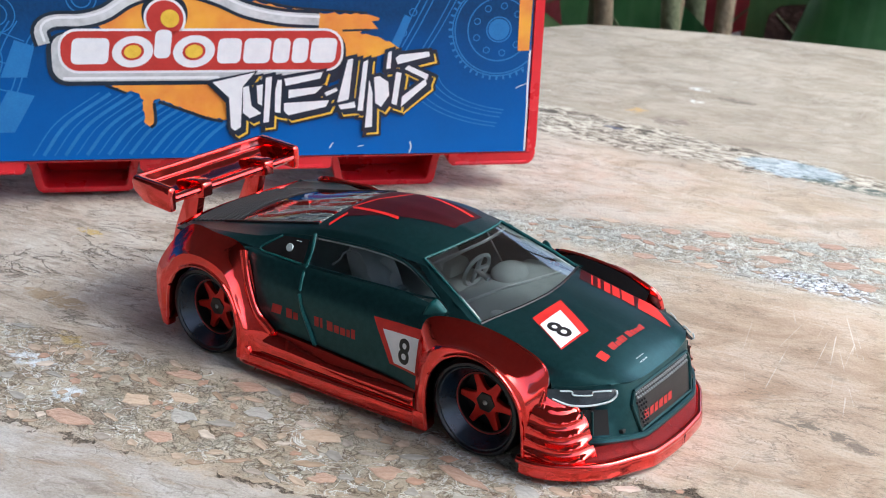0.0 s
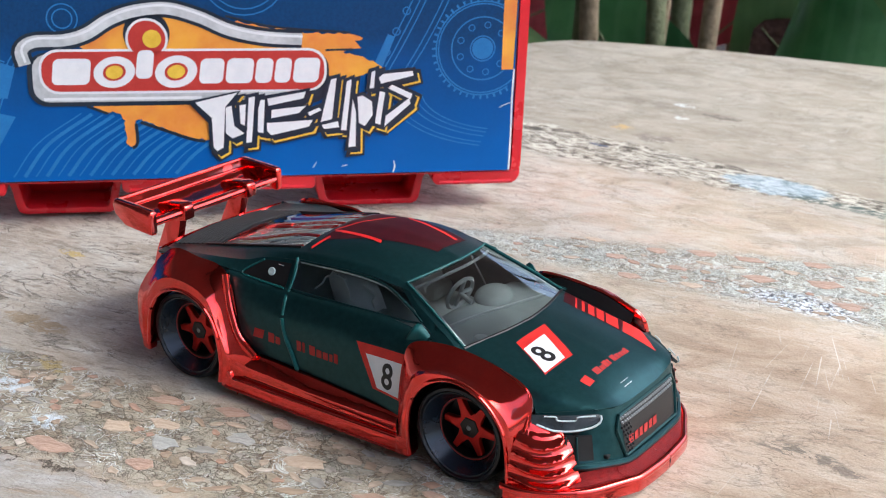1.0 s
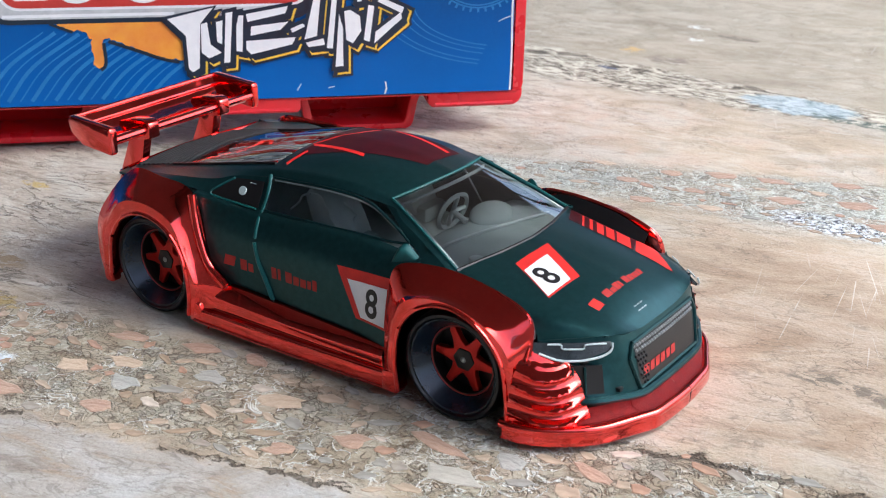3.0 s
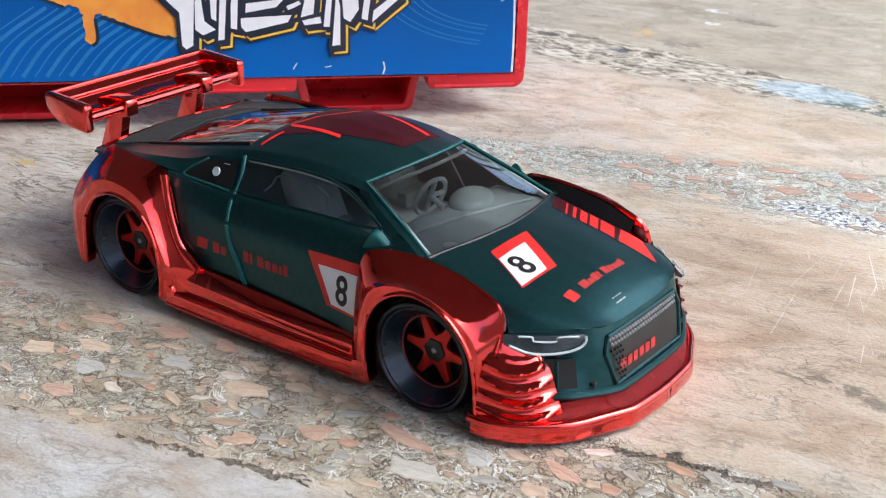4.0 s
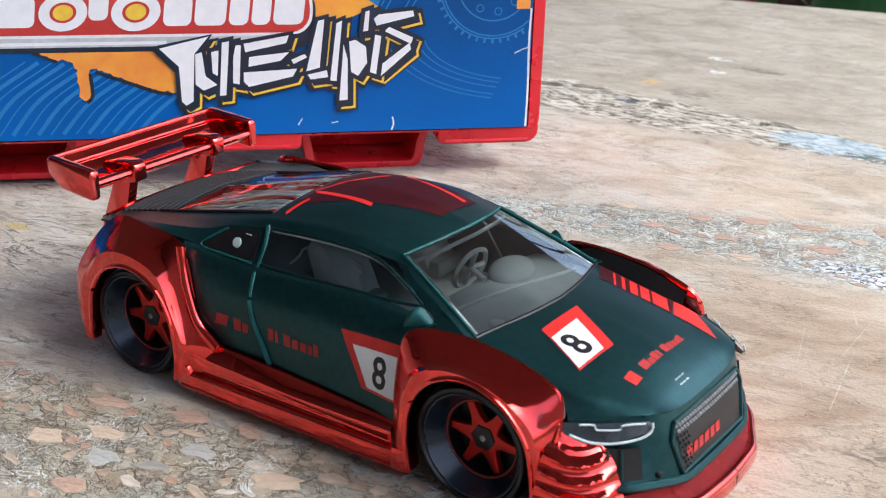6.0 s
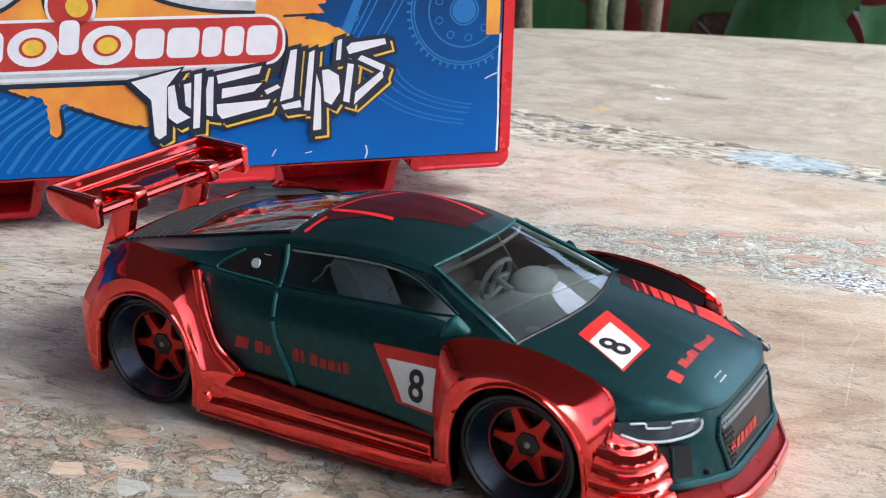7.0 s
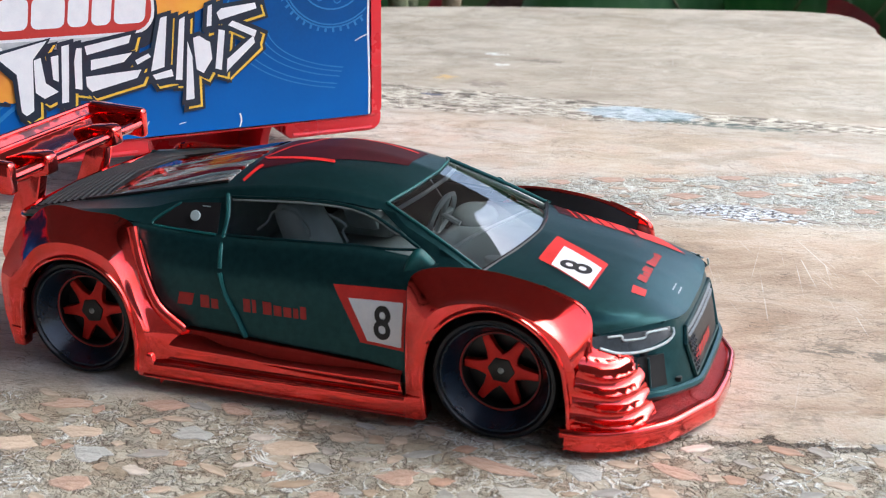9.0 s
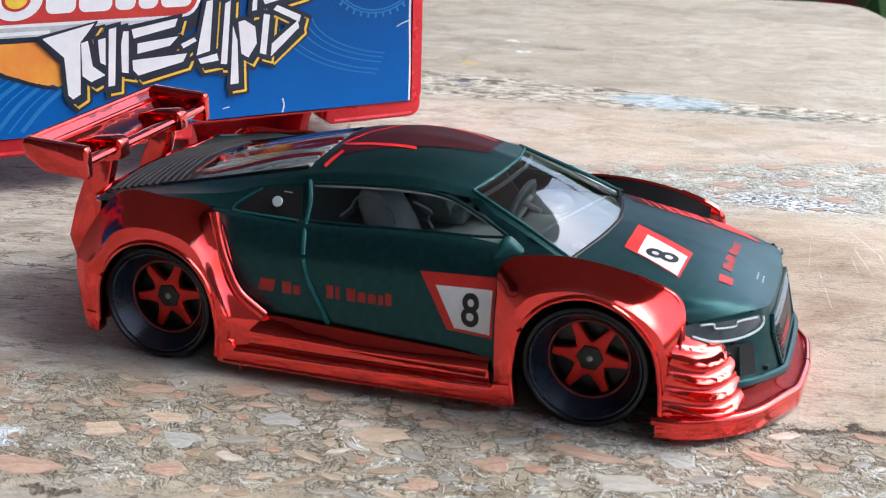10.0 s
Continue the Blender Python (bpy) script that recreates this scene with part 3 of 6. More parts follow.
part("tail_lip", tube([(x, k * w, z) for k, row in ((-1, 1), (1, -1)) for x, w, z in [(-27.4, 12.7, 14.35), (-28.4, 12.0, 14.2), (-29.5, 10.0, 13.8), (-30.0, 6.0, 13.8), (-30.1, 1.0, 13.9)][::row]], 0.34, 8, 60), CHROME, car, "red chrome lip behind the engine cover")
part("wing_front_edge", tube([(-29.1, -12.4, 17.9), (-29.1, 12.4, 17.9)], 0.42, 8, 8), CHROME, car)
for s in (-1, 1):
    sup = [(-29.4, 17.2), (-30.4, 13.0), (-31.4, 9.6), (-29.4, 8.0), (-29.4, 4.6), (-31.6, 3.6), (-34.6, 5.4), (-35.4, 8.0), (-34.3, 11.5), (-32.6, 15.4), (-31.8, 17.4)]
    part("wing_support", prism(sup, s * 5.6, s * 7.0, "y", 0.2), CHROME, car, "red chrome wing support bracket")

for s in (-1, 1):
    clamp = [(-28.3, 16.9), (-28.3, 18.6), (-28.8, 19.0), (-29.4, 19.1), (-31.4, 18.9), (-33.6, 18.2), (-33.2, 17.4), (-30, 16.4)]
    part("wing_clamp", prism(clamp, s * 5.4, s * 7.3, "y", 0.25), CHROME, car, "red chrome clamp that holds the wing blade")


# front details
def project(tree, pts, axis, offset, side=-1):
    out = []
    for p in pts:
        o = Vector((p[0], side * 40, p[1])) if axis == "y" else Vector((p[0], p[1], 60)) if axis == "z" else Vector((60, p[0], p[1]))
        d = Vector((0, -side, 0)) if axis == "y" else Vector((0, 0, -1)) if axis == "z" else Vector((-1, 0, 0))
        hit, normal, _, _ = tree.ray_cast(o, d)
        if hit is None:
            out.append(out[-1] if out else o)
            continue
        if normal.dot(d) > 0:
            normal = -normal
        out.append(hit + normal * offset)
    return out


from mathutils.bvhtree import BVHTree

skin = sheets([hood, roof[:, : ROOF_CUT + 1], c_pillar, door, front])
TREE = BVHTree.FromBMesh(skin)
skin.free()


def print_quad(name, quad, axis, mat, offset=0.04, side=-1, n=6, label="", parent=None):
    """A printed four-cornered patch that lies on the body."""
    q = np.array(quad, float)
    bm = bmesh.new()
    g = []
    for u in np.linspace(0, 1, n + 1):
        row = [(1 - u) * ((1 - v) * q[0] + v * q[1]) + u * ((1 - v) * q[3] + v * q[2]) for v in np.linspace(0, 1, n + 1)]
        g.append(project(TREE, row, axis, offset, side))
    add_grid(bm, g)
    bmesh.ops.recalc_face_normals(bm, faces=bm.faces)
    return part(name, bm, mat, parent or car, label)


def print_text(name, text, height, place, axis, mat, offset, side=-1, turn=0.0, stretch=1.0, parent=None, label=""):
    """A printed character on the body; place is its middle."""
    cu = bpy.data.curves.new(name, "FONT")
    cu.body, cu.size, cu.align_x, cu.align_y, cu.offset = text, height, "CENTER", "CENTER", 0.02 * height
    cu.resolution_u = 6
    tmp = new("tmp", cu)
    me = bpy.data.meshes.new_from_object(tmp)
    bpy.data.objects.remove(tmp)
    bm = bmesh.new()
    bm.from_mesh(me)
    c, sn = math.cos(radians(turn)), math.sin(radians(turn))
    flat = [(place[0] + c * v.co.x * stretch - sn * v.co.y, place[1] + sn * v.co.x * stretch + c * v.co.y) for v in bm.verts]
    for v, p in zip(bm.verts, project(TREE, flat, axis, offset, side)):
        v.co = p
    return part(name, bm, mat, parent or car, label, 0)


# race number panels: on the doors and on the bonnet
for s in (-1, 1):
    plate = print_quad("door_number_panel", [(5.5, 11.95), (12.6, 12.3), (12.6, 6.9), (8.2, 6.9)], "y", RED, 0.05, s, 8, "red and white race number panel on the door")
    print_quad("number_field", [(7.0, 10.9), (12.35, 11.2), (12.35, 7.2), (8.9, 7.2)], "y", WHITE, 0.09, s, 8, "", plate)
    print_text("number", "8", 4.2, (10.4, 8.95), "y", BLACK, 0.13, s, 0, -0.85 if s > 0 else 0.85, plate, "black number eight")
    print_quad("maker_square", [(-10.1, 9.3), (-8.6, 9.3), (-8.9, 8.1), (-10.4, 8.1)], "y", DULLRED, 0.05, s, 3, "faded red slanted square")
    for a, b, h in ((-8.0, -7.1, 1.25), (-6.9, -6.2, 0.95), (-3.6, -2.9, 1.3), (-2.7, -2.3, 1.3), (-1.6, -0.7, 1.25), (-0.5, 0.3, 1.0), (0.5, 1.3, 0.95), (1.5, 2.0, 0.95), (2.2, 2.8, 1.2)):
        z = 8.15 + 0.02 * a
        print_quad("maker_bar", [(a, z + h), (b, z + h), (b, z), (a, z)], "y", DULLRED, 0.05, s, 2)
bonnet = print_quad("bonnet_number_panel", [(22.4, -0.1), (22.2, -6.3), (27.6, -8.95), (28.0, -3.4)], "z", RED, 0.05, -1, 8, "red-framed white race number panel on the bonnet")
print_quad("number_field", [(23.6, -2.3), (23.5, -6.8), (27.4, -8.75), (27.65, -4.7)], "z", WHITE, 0.09, -1, 8, "", bonnet)
print_text("number", "8", 4.0, (25.75, -6.0), "z", BLACK, 0.13, -1, 90, 0.95, bonnet, "black number eight")
print_quad("maker_square", [(30.8, -6.9), (30.7, -5.5), (31.9, -5.4), (32.0, -6.8)], "z", RED, 0.05, -1, 3, "red slanted square on the bonnet")
for a, b, k in ((-5.0, -3.9, 1.0), (-3.7, -3.0, 0.7), (-2.8, -2.1, 1.0), (-1.9, -1.6, 0.9), (-0.9, -0.1, 1.0), (0.1, 0.7, 0.8), (0.9, 1.5, 0.7), (1.7, 2.1, 0.7), (2.3, 2.8, 0.9)):
    print_quad("maker_bar", [(31.6 - 0.85 * k, a + 0.9), (31.6 - 0.85 * k, b + 1.0), (31.6, b + 0.95), (31.6, a + 0.85)], "z", DULLRED, 0.05, -1, 2)
# red stripes along the far edge of the bonnet
for a, b in ((20.8, 21.1), (21.7, 22.15), (22.6, 23.5), (23.75, 24.8), (25.05, 26.75)):
    print_quad("bonnet_stripe", [(a - 0.8, 12.0), (b - 0.8, 11.9), (b + 1.5, 7.6), (a + 1.5, 7.7)], "z", RED, 0.05, -1, 4)
print_quad("bonnet_dark_panel", [(18.6, 12.1), (26.9, 11.8), (28.6, 7.4), (20.6, 7.8)], "z", DARKRED, 0.03, -1, 8)
print_quad("bonnet_panel", [(26.8, 11.8), (29.4, 11.0), (33.2, 7.6), (28.8, 7.5)], "z", RED, 0.05, -1, 6, "solid red corner of the bonnet")
# roof graphic
print_quad("roof_panel", [(-6.0, -6.6), (8.0, -1.2), (7.8, 5.4), (-6.0, 6.6)], "z", DARKRED, 0.05, -1, 14, "dark red roof graphic")
for q in ([(-6.2, -3.2), (-5.5, -3.9), (1.9, -4.6), (1.6, -3.9)], [(-6.2, -3.4), (-5.6, -2.9), (-2.2, 4.6), (-2.8, 4.6)], [(-1.0, 5.6), (-0.6, 5.0), (7.3, 3.6), (7.3, 4.2)], [(-6.2, -8.0), (-5.8, -8.4), (-5.0, -5.6), (-5.4, -5.2)]):
    print_quad("roof_stripe", q, "z", RED, 0.09, -1, 8)
# small maker's mark above the grille
for k in range(3):
    for a, b in ((0.0, 0.12), (0.5, 0.62)):
        print_quad("maker_mark", [(33.7 + a, -2.7 + 0.62 * k), (33.7 + a, -2.2 + 0.62 * k), (33.7 + b, -2.2 + 0.62 * k), (33.7 + b, -2.7 + 0.62 * k)], "z", SILVER, 0.05, -1, 2)

# grille, lamps and air intakes
GR = [(6.7, 9.2), (-6.7, 9.2), (-7.4, 7.9), (-6.4, 4.7), (6.4, 4.7), (7.4, 7.9)]
grille = print_quad("grille", [(-6.6, 9.1), (6.6, 9.1), (6.2, 4.8), (-6.2, 4.8)], "x", DARK, 0.06, -1, 10, "black honeycomb radiator grille")
ring = project(TREE, GR + GR[:1], "x", 0.12)
part("grille_frame", joined(*[tube([tuple(a), tuple(b)], 0.22, 6, 6) for a, b in zip(ring, ring[1:])]), GREEN, car)
for r in range(9):
    for c in range(26):
        y, z = -6.5 + 0.52 * c + (0.26 if r % 2 else 0), 8.8 - 0.48 * r
        if abs(y) > 6.7 - 0.10 * r or (r > 1 and 3 < c):
            continue
        bm = bmesh.new()
        bmesh.ops.create_cone(bm, segments=6, radius1=0.2, radius2=0.1, depth=0.2, cap_ends=True)
        p = project(TREE, [(y, z)], "x", 0.12)[0]
        bmesh.ops.transform(bm, matrix=Matrix.Translation(p) @ Matrix.Rotation(radians(90), 4, "Y"), verts=bm.verts)
        part("grille_stud", bm, SILVER if r < 2 else DARK, grille)
for a, b in ((-4.2, -3.2), (-2.9, -2.1), (-1.8, -1.0), (-0.7, 0.2), (0.5, 1.3), (1.6, 2.5)):
    print_quad("grille_bar", [(a - 1.2, 6.6), (b - 1.2, 6.6), (b - 1.4, 5.7), (a - 1.4, 5.7)], "x", DULLRED, 0.14, -1, 2, "", grille)
for s in (-1, 1):
    lamp = part("headlight", sheets([matched([[(28.9, 14.4, 10.2), (32.2, 11.9, 10.2), (34.7, 9.4, 10.2)], [(29.4, 14.6, 9.0), (32.6, 12.4, 8.7), (35.1, 9.9, 9.6)]], 14, 6) * (1, -s, 1)], thick=0.3, both=False), LAMP, car, "clear plastic headlight")
    part("lamp_rim", tube([(x + 0.15, s * (y + 0.1), z) for x, y, z in [(29.6, 14.3, 9.3), (31.2, 13.4, 8.75), (32.9, 12.2, 8.75), (34.4, 10.7, 9.1), (35.0, 9.9, 9.7), (34.9, 9.7, 10.3)]], 0.12, 6, 40), FROST, lamp)
    part("lamp_bar", tube([(30.3, s * 13.8, 10.2), (31.3, s * 13.0, 10.15), (31.5, s * 12.9, 9.75), (33.0, s * 11.7, 9.75), (33.2, s * 11.5, 10.15), (34.6, s * 10.1, 10.2)], 0.09, 6, 40), FROST, lamp)
    part("air_intake", sheets([matched([[(31.2, 13.3, 8.2), (32.8, 12.2, 8.1), (34.4, 10.7, 8.1)], [(31.8, 13.6, 5.6), (33.3, 12.7, 5.4), (34.9, 10.8, 5.3)]], 10, 6) * (1, -s, 1) + (0.12, -0.12 * -s, 0)], thick=0.15, both=False), DARK, car, "black air intake beside the grille")
    for k in range(2):
        x, y = 32.4 + 0.9 * k, 12.7 - 0.8 * k
        part("intake_vane", tube([(x + 0.15, s * (y + 0.15), 8.1), (x + 0.5, s * (y + 0.35), 5.5)], 0.14, 6, 6), GREEN, car)
    part("tow_eye", prism([(35.3, 5.0), (35.95, 5.0), (35.95, 5.45), (35.3, 5.45)], s * 8.5, s * 9.2, "y", 0.1), DARK, car)
part("bumper_edge", tube([(x + 0.25, k * y, z) for k, row in ((-1, FRONT_B[::-1][:-1]), (1, FRONT_B)) for x, y, z in row], 0.4, 8, 60), GREEN, car, "rounded green lower edge of the bumper")

# underbody, rear panel, interior
part("chassis", prism([(34.5, 8), (33, 11.5), (28, 12.0), (27.5, 10.4), (-27, 10.4), (-27.5, 12), (-29, 11), (-29, -11), (-27.5, -12), (-27, -10.4), (27.5, -10.4), (28, -12), (33, -11.5), (34.5, -8)], 1.3, 9.0, "z", 0.3), DARK, car, "black plastic chassis")
part("rear_bumper", prism([(-27.6, -15.6), (-29.4, -12), (-30.0, 0), (-29.4, 12), (-27.6, 15.6), (-26.8, 15.4), (-26.8, -15.4)], 2.6, 10.6, "z", 0.4), CHROME, car, "red chrome rear bumper")
part("rear_panel", prism([(-29.3, -10.0), (-29.3, 10.0), (-27.6, 13.2), (-27.6, -13.2)], 9, 13.8, "z", 0.2), DARK, car)
part("cabin_floor", prism([(20, -10.8), (20, 10.8), (-9, 11.4), (-9, -11.4)], 9.0, 10.2, "z"), CLEAR, car)
part("cabin_wall", prism([(-9, -11), (-9, 11), (-8.2, 11), (-8.2, -11)], 10, 16.8, "z"), CLEAR, car)
dash = loft([[(19.6, -10.6, 13.2), (20.6, -5, 13.7), (20.9, 0, 13.8), (20.6, 5, 13.7), (19.6, 10.6, 13.2)], [(15.5, -10.5, 13.5), (15.8, -5, 13.9), (16, 0, 14.0), (15.8, 5, 13.9), (15.5, 10.5, 13.5)], [(11.4, -10.6, 13.2), (11.4, -4, 13.7), (11.4, 0, 13.4), (11.4, 4, 13.6), (11.4, 10.6, 13.2)], [(11.2, -10.6, 10), (11.0, -4, 10), (11.0, 0, 10), (11.0, 4, 10), (11.2, 10.6, 10)]], 24, 18)
bm = bmesh.new()
add_grid(bm, dash)
bmesh.ops.recalc_face_normals(bm, faces=bm.faces)
part("dashboard", bm, CLEAR, car, "frosted grey plastic dashboard")
bm = bmesh.new()
bmesh.ops.create_uvsphere(bm, u_segments=20, v_segments=10, radius=1)
bmesh.ops.transform(bm, matrix=Matrix.Translation((13.2, 3.6, 14.0)) @ Matrix.Rotation(radians(12), 4, "Z") @ Matrix.Diagonal((2.3, 3.4, 1.15, 1)), verts=bm.verts)
part("dash_cowl", bm, CLEAR, car, "rounded frosted instrument hood")
bm = turned([(2.15, -0.28), (2.43, 0), (2.15, 0.28), (1.87, 0), (2.15, -0.28)], 28, "z")
for f in [f for f in bm.faces if len(f.verts) > 4]:
    bm.faces.remove(f)
bm2 = tube([(0, -1.9, 0), (0, 1.9, 0)], 0.26, 8, 4)
bm3 = tube([(0, 0, 0), (-1.9, 0, 0)], 0.26, 8, 4)
bm4 = tube([(0, 0, 0), (0, 0, -2.0)], 0.3, 8, 4)
bm = joined(bm, bm2, bm3, bm4)
bmesh.ops.transform(bm, matrix=Matrix.Translation((11.5, -1.5, 15.5)) @ Vector((-0.93, 0.12, 0.36)).to_track_quat("Z", "Y").to_matrix().to_4x4(), verts=bm.verts)
part("steering_wheel", bm, FROST, car, "grey plastic steering wheel")
for y in (-6.9, 6.9):
    part("seat_cushion", prism([(-3, y - 2.7), (-3, y + 2.7), (4, y + 2.5), (4, y - 2.5)], 10.2, 12.2, "z", 0.6), CLEAR, car)
    part("seat_back", prism([(-0.6, 11.0), (3.2, 11.0), (1.8, 14.0), (0.4, 16.2), (-0.4, 17.4), (-1.8, 17.6), (-2.6, 16.4)], y - 3.0, y + 3.0, "y", 0.8), FROST, car, "frosted grey plastic racing seat")
# dark sheet added on one side so no light shows through the cabin
part("cabin_blocker", prism([(-8, 11.0), (10.5, 10.6), (6.5, 16.2), (1.5, 16.9), (-7.5, 16.4)], 8.6, 9.0, "y", 0.1), DARK, car, "dark sheet added in the cabin to block the far window")
# moulded pale edges of the window plastic, and the dashboard's front line
part("dash_line", tube([(13.8, -8.9, 13.95), (15.1, -2.9, 14.15), (16.7, 3.6, 14.1), (17.6, 8.6, 13.8)], 0.16, 6, 24), FROST, car)
part("dash_button", turned([(0, 14.05), (0.75, 14.05), (0.85, 13.95), (0.9, 13.6)], 20, "z"), FROST, car).matrix_local = Matrix.Translation((18.4 * MM, -7.6 * MM, -0.15 * MM))
part("screen_top_rim", tube([(x + 0.75, y * k * 0.95, z - 0.65) for k, row in ((-1, screen[0][::-1][:-1]), (1, screen[0])) for x, y, z in row], 0.2, 8, 40), FROST, car, "pale moulded upper edge of the windscreen plastic")
for s in (-1, 1):
    part("screen_rim", tube([(x - 0.1, s * (y - 0.55), z - 0.3) for x, y, z in a_pillar[0]], 0.3, 8, 20), FROST, car, "pale moulded edge of the windscreen plastic")
    part("window_rim", tube([(x, s * (y - 0.12), z - 0.28) for x, y, z in side_win[0][6:]], 0.17, 6, 30), FROST, car, "pale moulded edge of the side window plastic")
    for pts in ([(-3.6, 10.9, 14.9), (-2.6, 10.7, 15.8), (-2.2, 10.5, 16.6), (-1.2, 10.4, 17.0)], [(1.9, 11.2, 14.9), (1.7, 10.9, 15.6), (0.9, 10.6, 16.4), (0.2, 10.4, 17.1), (-1.2, 10.4, 17.2)], [(5.6, 11.2, 14.9), (5.0, 10.9, 15.7), (5.2, 10.7, 16.3), (3.4, 10.4, 17.0)]):
        part("cabin_rib", tube([(x, s * (y - 0.3), z) for x, y, z in pts], 0.13, 6, 20), FROST, car)
# engine under the rear screen
part("engine_bay", prism([(-9, -8.5), (-9, 8.5), (-27, 9), (-27, -9)], 9, 12.6, "z"), CLEAR, car)
for k in range(9):
    part("engine_cross", tube([(-9.8 - 1.6 * k, -7 + (k % 3), 16.4 - 0.42 * k), (-10.6 - 1.6 * k, 0, 16.9 - 0.44 * k), (-9.8 - 1.6 * k, 7 - (k % 2), 16.4 - 0.42 * k)], 0.4, 6, 14), (CLEAR, SPOKE, SILVER)[k % 3], car)
for k, (x, y, z, r) in enumerate(((-12, -3, 14.8, 1.1), (-12, 3, 14.8, 1.1), (-16, -3.4, 13.9, 1.0), (-16, 3.4, 13.9, 1.0))):
    part("engine_pipe", tube([(x + 3, y, z + 0.9), (x, y * 1.1, z), (x - 5, y * 1.2, z - 1.6)], r, 10, 16), SPOKE if k % 2 == 0 else CLEAR, car)


def wheel(name, x, side, spin):
    turn = 0 if side < 0 else 180
    hub = new(name)
    hub.empty_display_size = 0.003
    hub.parent = car
    hub.matrix_local = pose(x * MM, 0, 5.8 * MM, 0, spin, turn)
    tyre = [(4.9, -15.6), (4.95, -16.0), (5.15, -16.3), (5.45, -16.25), (5.68, -15.9), (5.8, -15.3), (5.8, -11.6), (5.5, -11.0), (4.2, -10.7), (3.0, -10.7)]
    bm = bmesh.new()
    n = 64
    rings = [[bm.verts.new((r * math.cos(2 * math.pi * i / n), y, r * math.sin(2 * math.pi * i / n))) for i in range(n)] for r, y in tyre]
    for p, q in zip(rings, rings[1:]):
        for i in range(n):
            bm.faces.new((p[i], p[(i + 1) % n], q[(i + 1) % n], q[i]))
    bmesh.ops.recalc_face_normals(bm, faces=bm.faces)
    part("tyre", bm, TYRE, hub, "satin black wide rubber tyre")
    bm = turned([(5.05, -15.9), (4.95, -16.1), (4.8, -16.05), (4.55, -15.6), (3.95, -14.6), (3.6, -14.0)], 64)
    for f in [f for f in bm.faces if len(f.verts) > 4]:
        bm.faces.remove(f)
    part("rim_dish", bm, DISH, hub, "deep blue-black dished rim")
    part("rim_back", turned([(3.6, -12.6), (3.6, -12.2)], 40), DARK, hub)
    bm = turned([(3.72, -14.3), (3.5, -14.25), (3.45, -12.7), (3.7, -12.7)], 48)
    for f in [f for f in bm.faces if len(f.verts) > 4]:
        bm.faces.remove(f)
    part("rim_barrel", bm, DARK, hub)
    bm = turned([(3.70, -14.30), (3.60, -14.34), (3.54, -14.22), (3.60, -14.15), (3.70, -14.30)], 48)
    for f in [f for f in bm.faces if len(f.verts) > 4]:
        bm.faces.remove(f)
    part("rim", bm, DULLRED, hub, "thin dark red rim edge")
    star = []
    for k in range(6):
        a = math.pi / 3 * k
        for r, w in ((0, 0), (2.0, -0.52), (3.42, -0.36), (3.42, 0.36), (2.0, 0.52)):
            if r:
                star.append((r * math.cos(a) - w * math.sin(a), r * math.sin(a) + w * math.cos(a)))
            else:
                star.append((1.52 * math.cos(a - math.pi / 6), 1.52 * math.sin(a - math.pi / 6)))
    part("spokes", prism(star, -13.9, -13.1, "y", 0.12), SPOKE, hub, "six-spoke red star wheel")
    # raised black hexagon stands in for the dark recess round the axle
    hexa = [(1.25 * math.cos(math.pi / 3 * k), 1.25 * math.sin(math.pi / 3 * k)) for k in range(6)]
    part("hub_hole", prism(hexa, -14.05, -13.2, "y", 0.1), DARK, hub)
    part("axle_pin", turned([(0, -14.2), (0.22, -14.17), (0.3, -14.1), (0.3, -13.9)], 16), SILVER, hub)


for x, spin in ((21.05, 4), (-20.3, -9)):
    for s in (-1, 1):
        wheel("wheel", x, s, spin)

# ---- the red toy case with its printed label ----
case = thing("toy_case", "red plastic toy case with blue printed label on stone slab", "toy case", (-37.9, 49.7, 0.05), 46.6)
case.matrix_world = pose(-37.9 * MM, 49.7 * MM, 0.05 * MM, 0, 0.8, 46.6)
BLUE = material("blue_label_paper", (0.01, 0.12, 0.36), 0.4, Specular_IOR_Level=0.2)
nB, lB, bB = nodes_of(BLUE)
v = mm_coords(BLUE)
sep = nB.new("ShaderNodeSeparateXYZ")
lB.new(v, sep.inputs[0])
f1 = noise_of(BLUE, v, 0.06, 3)[0]
f2 = noise_of(BLUE, v, 2.2, 2)[0]
high = math_node(BLUE, "ADD", math_node(BLUE, "MULTIPLY", sep.outputs["Z"], 0.024), math_node(BLUE, "MULTIPLY", f1, 0.5))
tone = ramp(BLUE, high, [(0.3, (0.001, 0.118, 0.46)), (0.72, (0.002, 0.075, 0.29)), (1.1, (0.006, 0.036, 0.11))])
lB.new(mixed(BLUE, math_node(BLUE, "MULTIPLY", f2, 0.22), tone, (0.006, 0.15, 0.46)), bB.inputs["Base Color"])
bumped(BLUE, f1, 0.0004, 0.4)
LINE = grained(material("light_blue_print", (0.03, 0.22, 0.52), 0.4), (0.006, 0.135, 0.40), (0.022, 0.20, 0.50), 0.3)
ORANGE = material("orange_print", (0.75, 0.26, 0.03), 0.4)
nB, lB, bB = nodes_of(ORANGE)
v = mm_coords(ORANGE)
f1, f2 = noise_of(ORANGE, v, 0.09, 3)[0], noise_of(ORANGE, v, 1.4, 4)[0]
lB.new(mixed(ORANGE, math_node(ORANGE, "MULTIPLY", f2, 0.3), ramp(ORANGE, f1, [(0.35, (0.68, 0.17, 0.03)), (0.65, (0.85, 0.42, 0.03))]), (0.9, 0.5, 0.15)), bB.inputs["Base Color"])
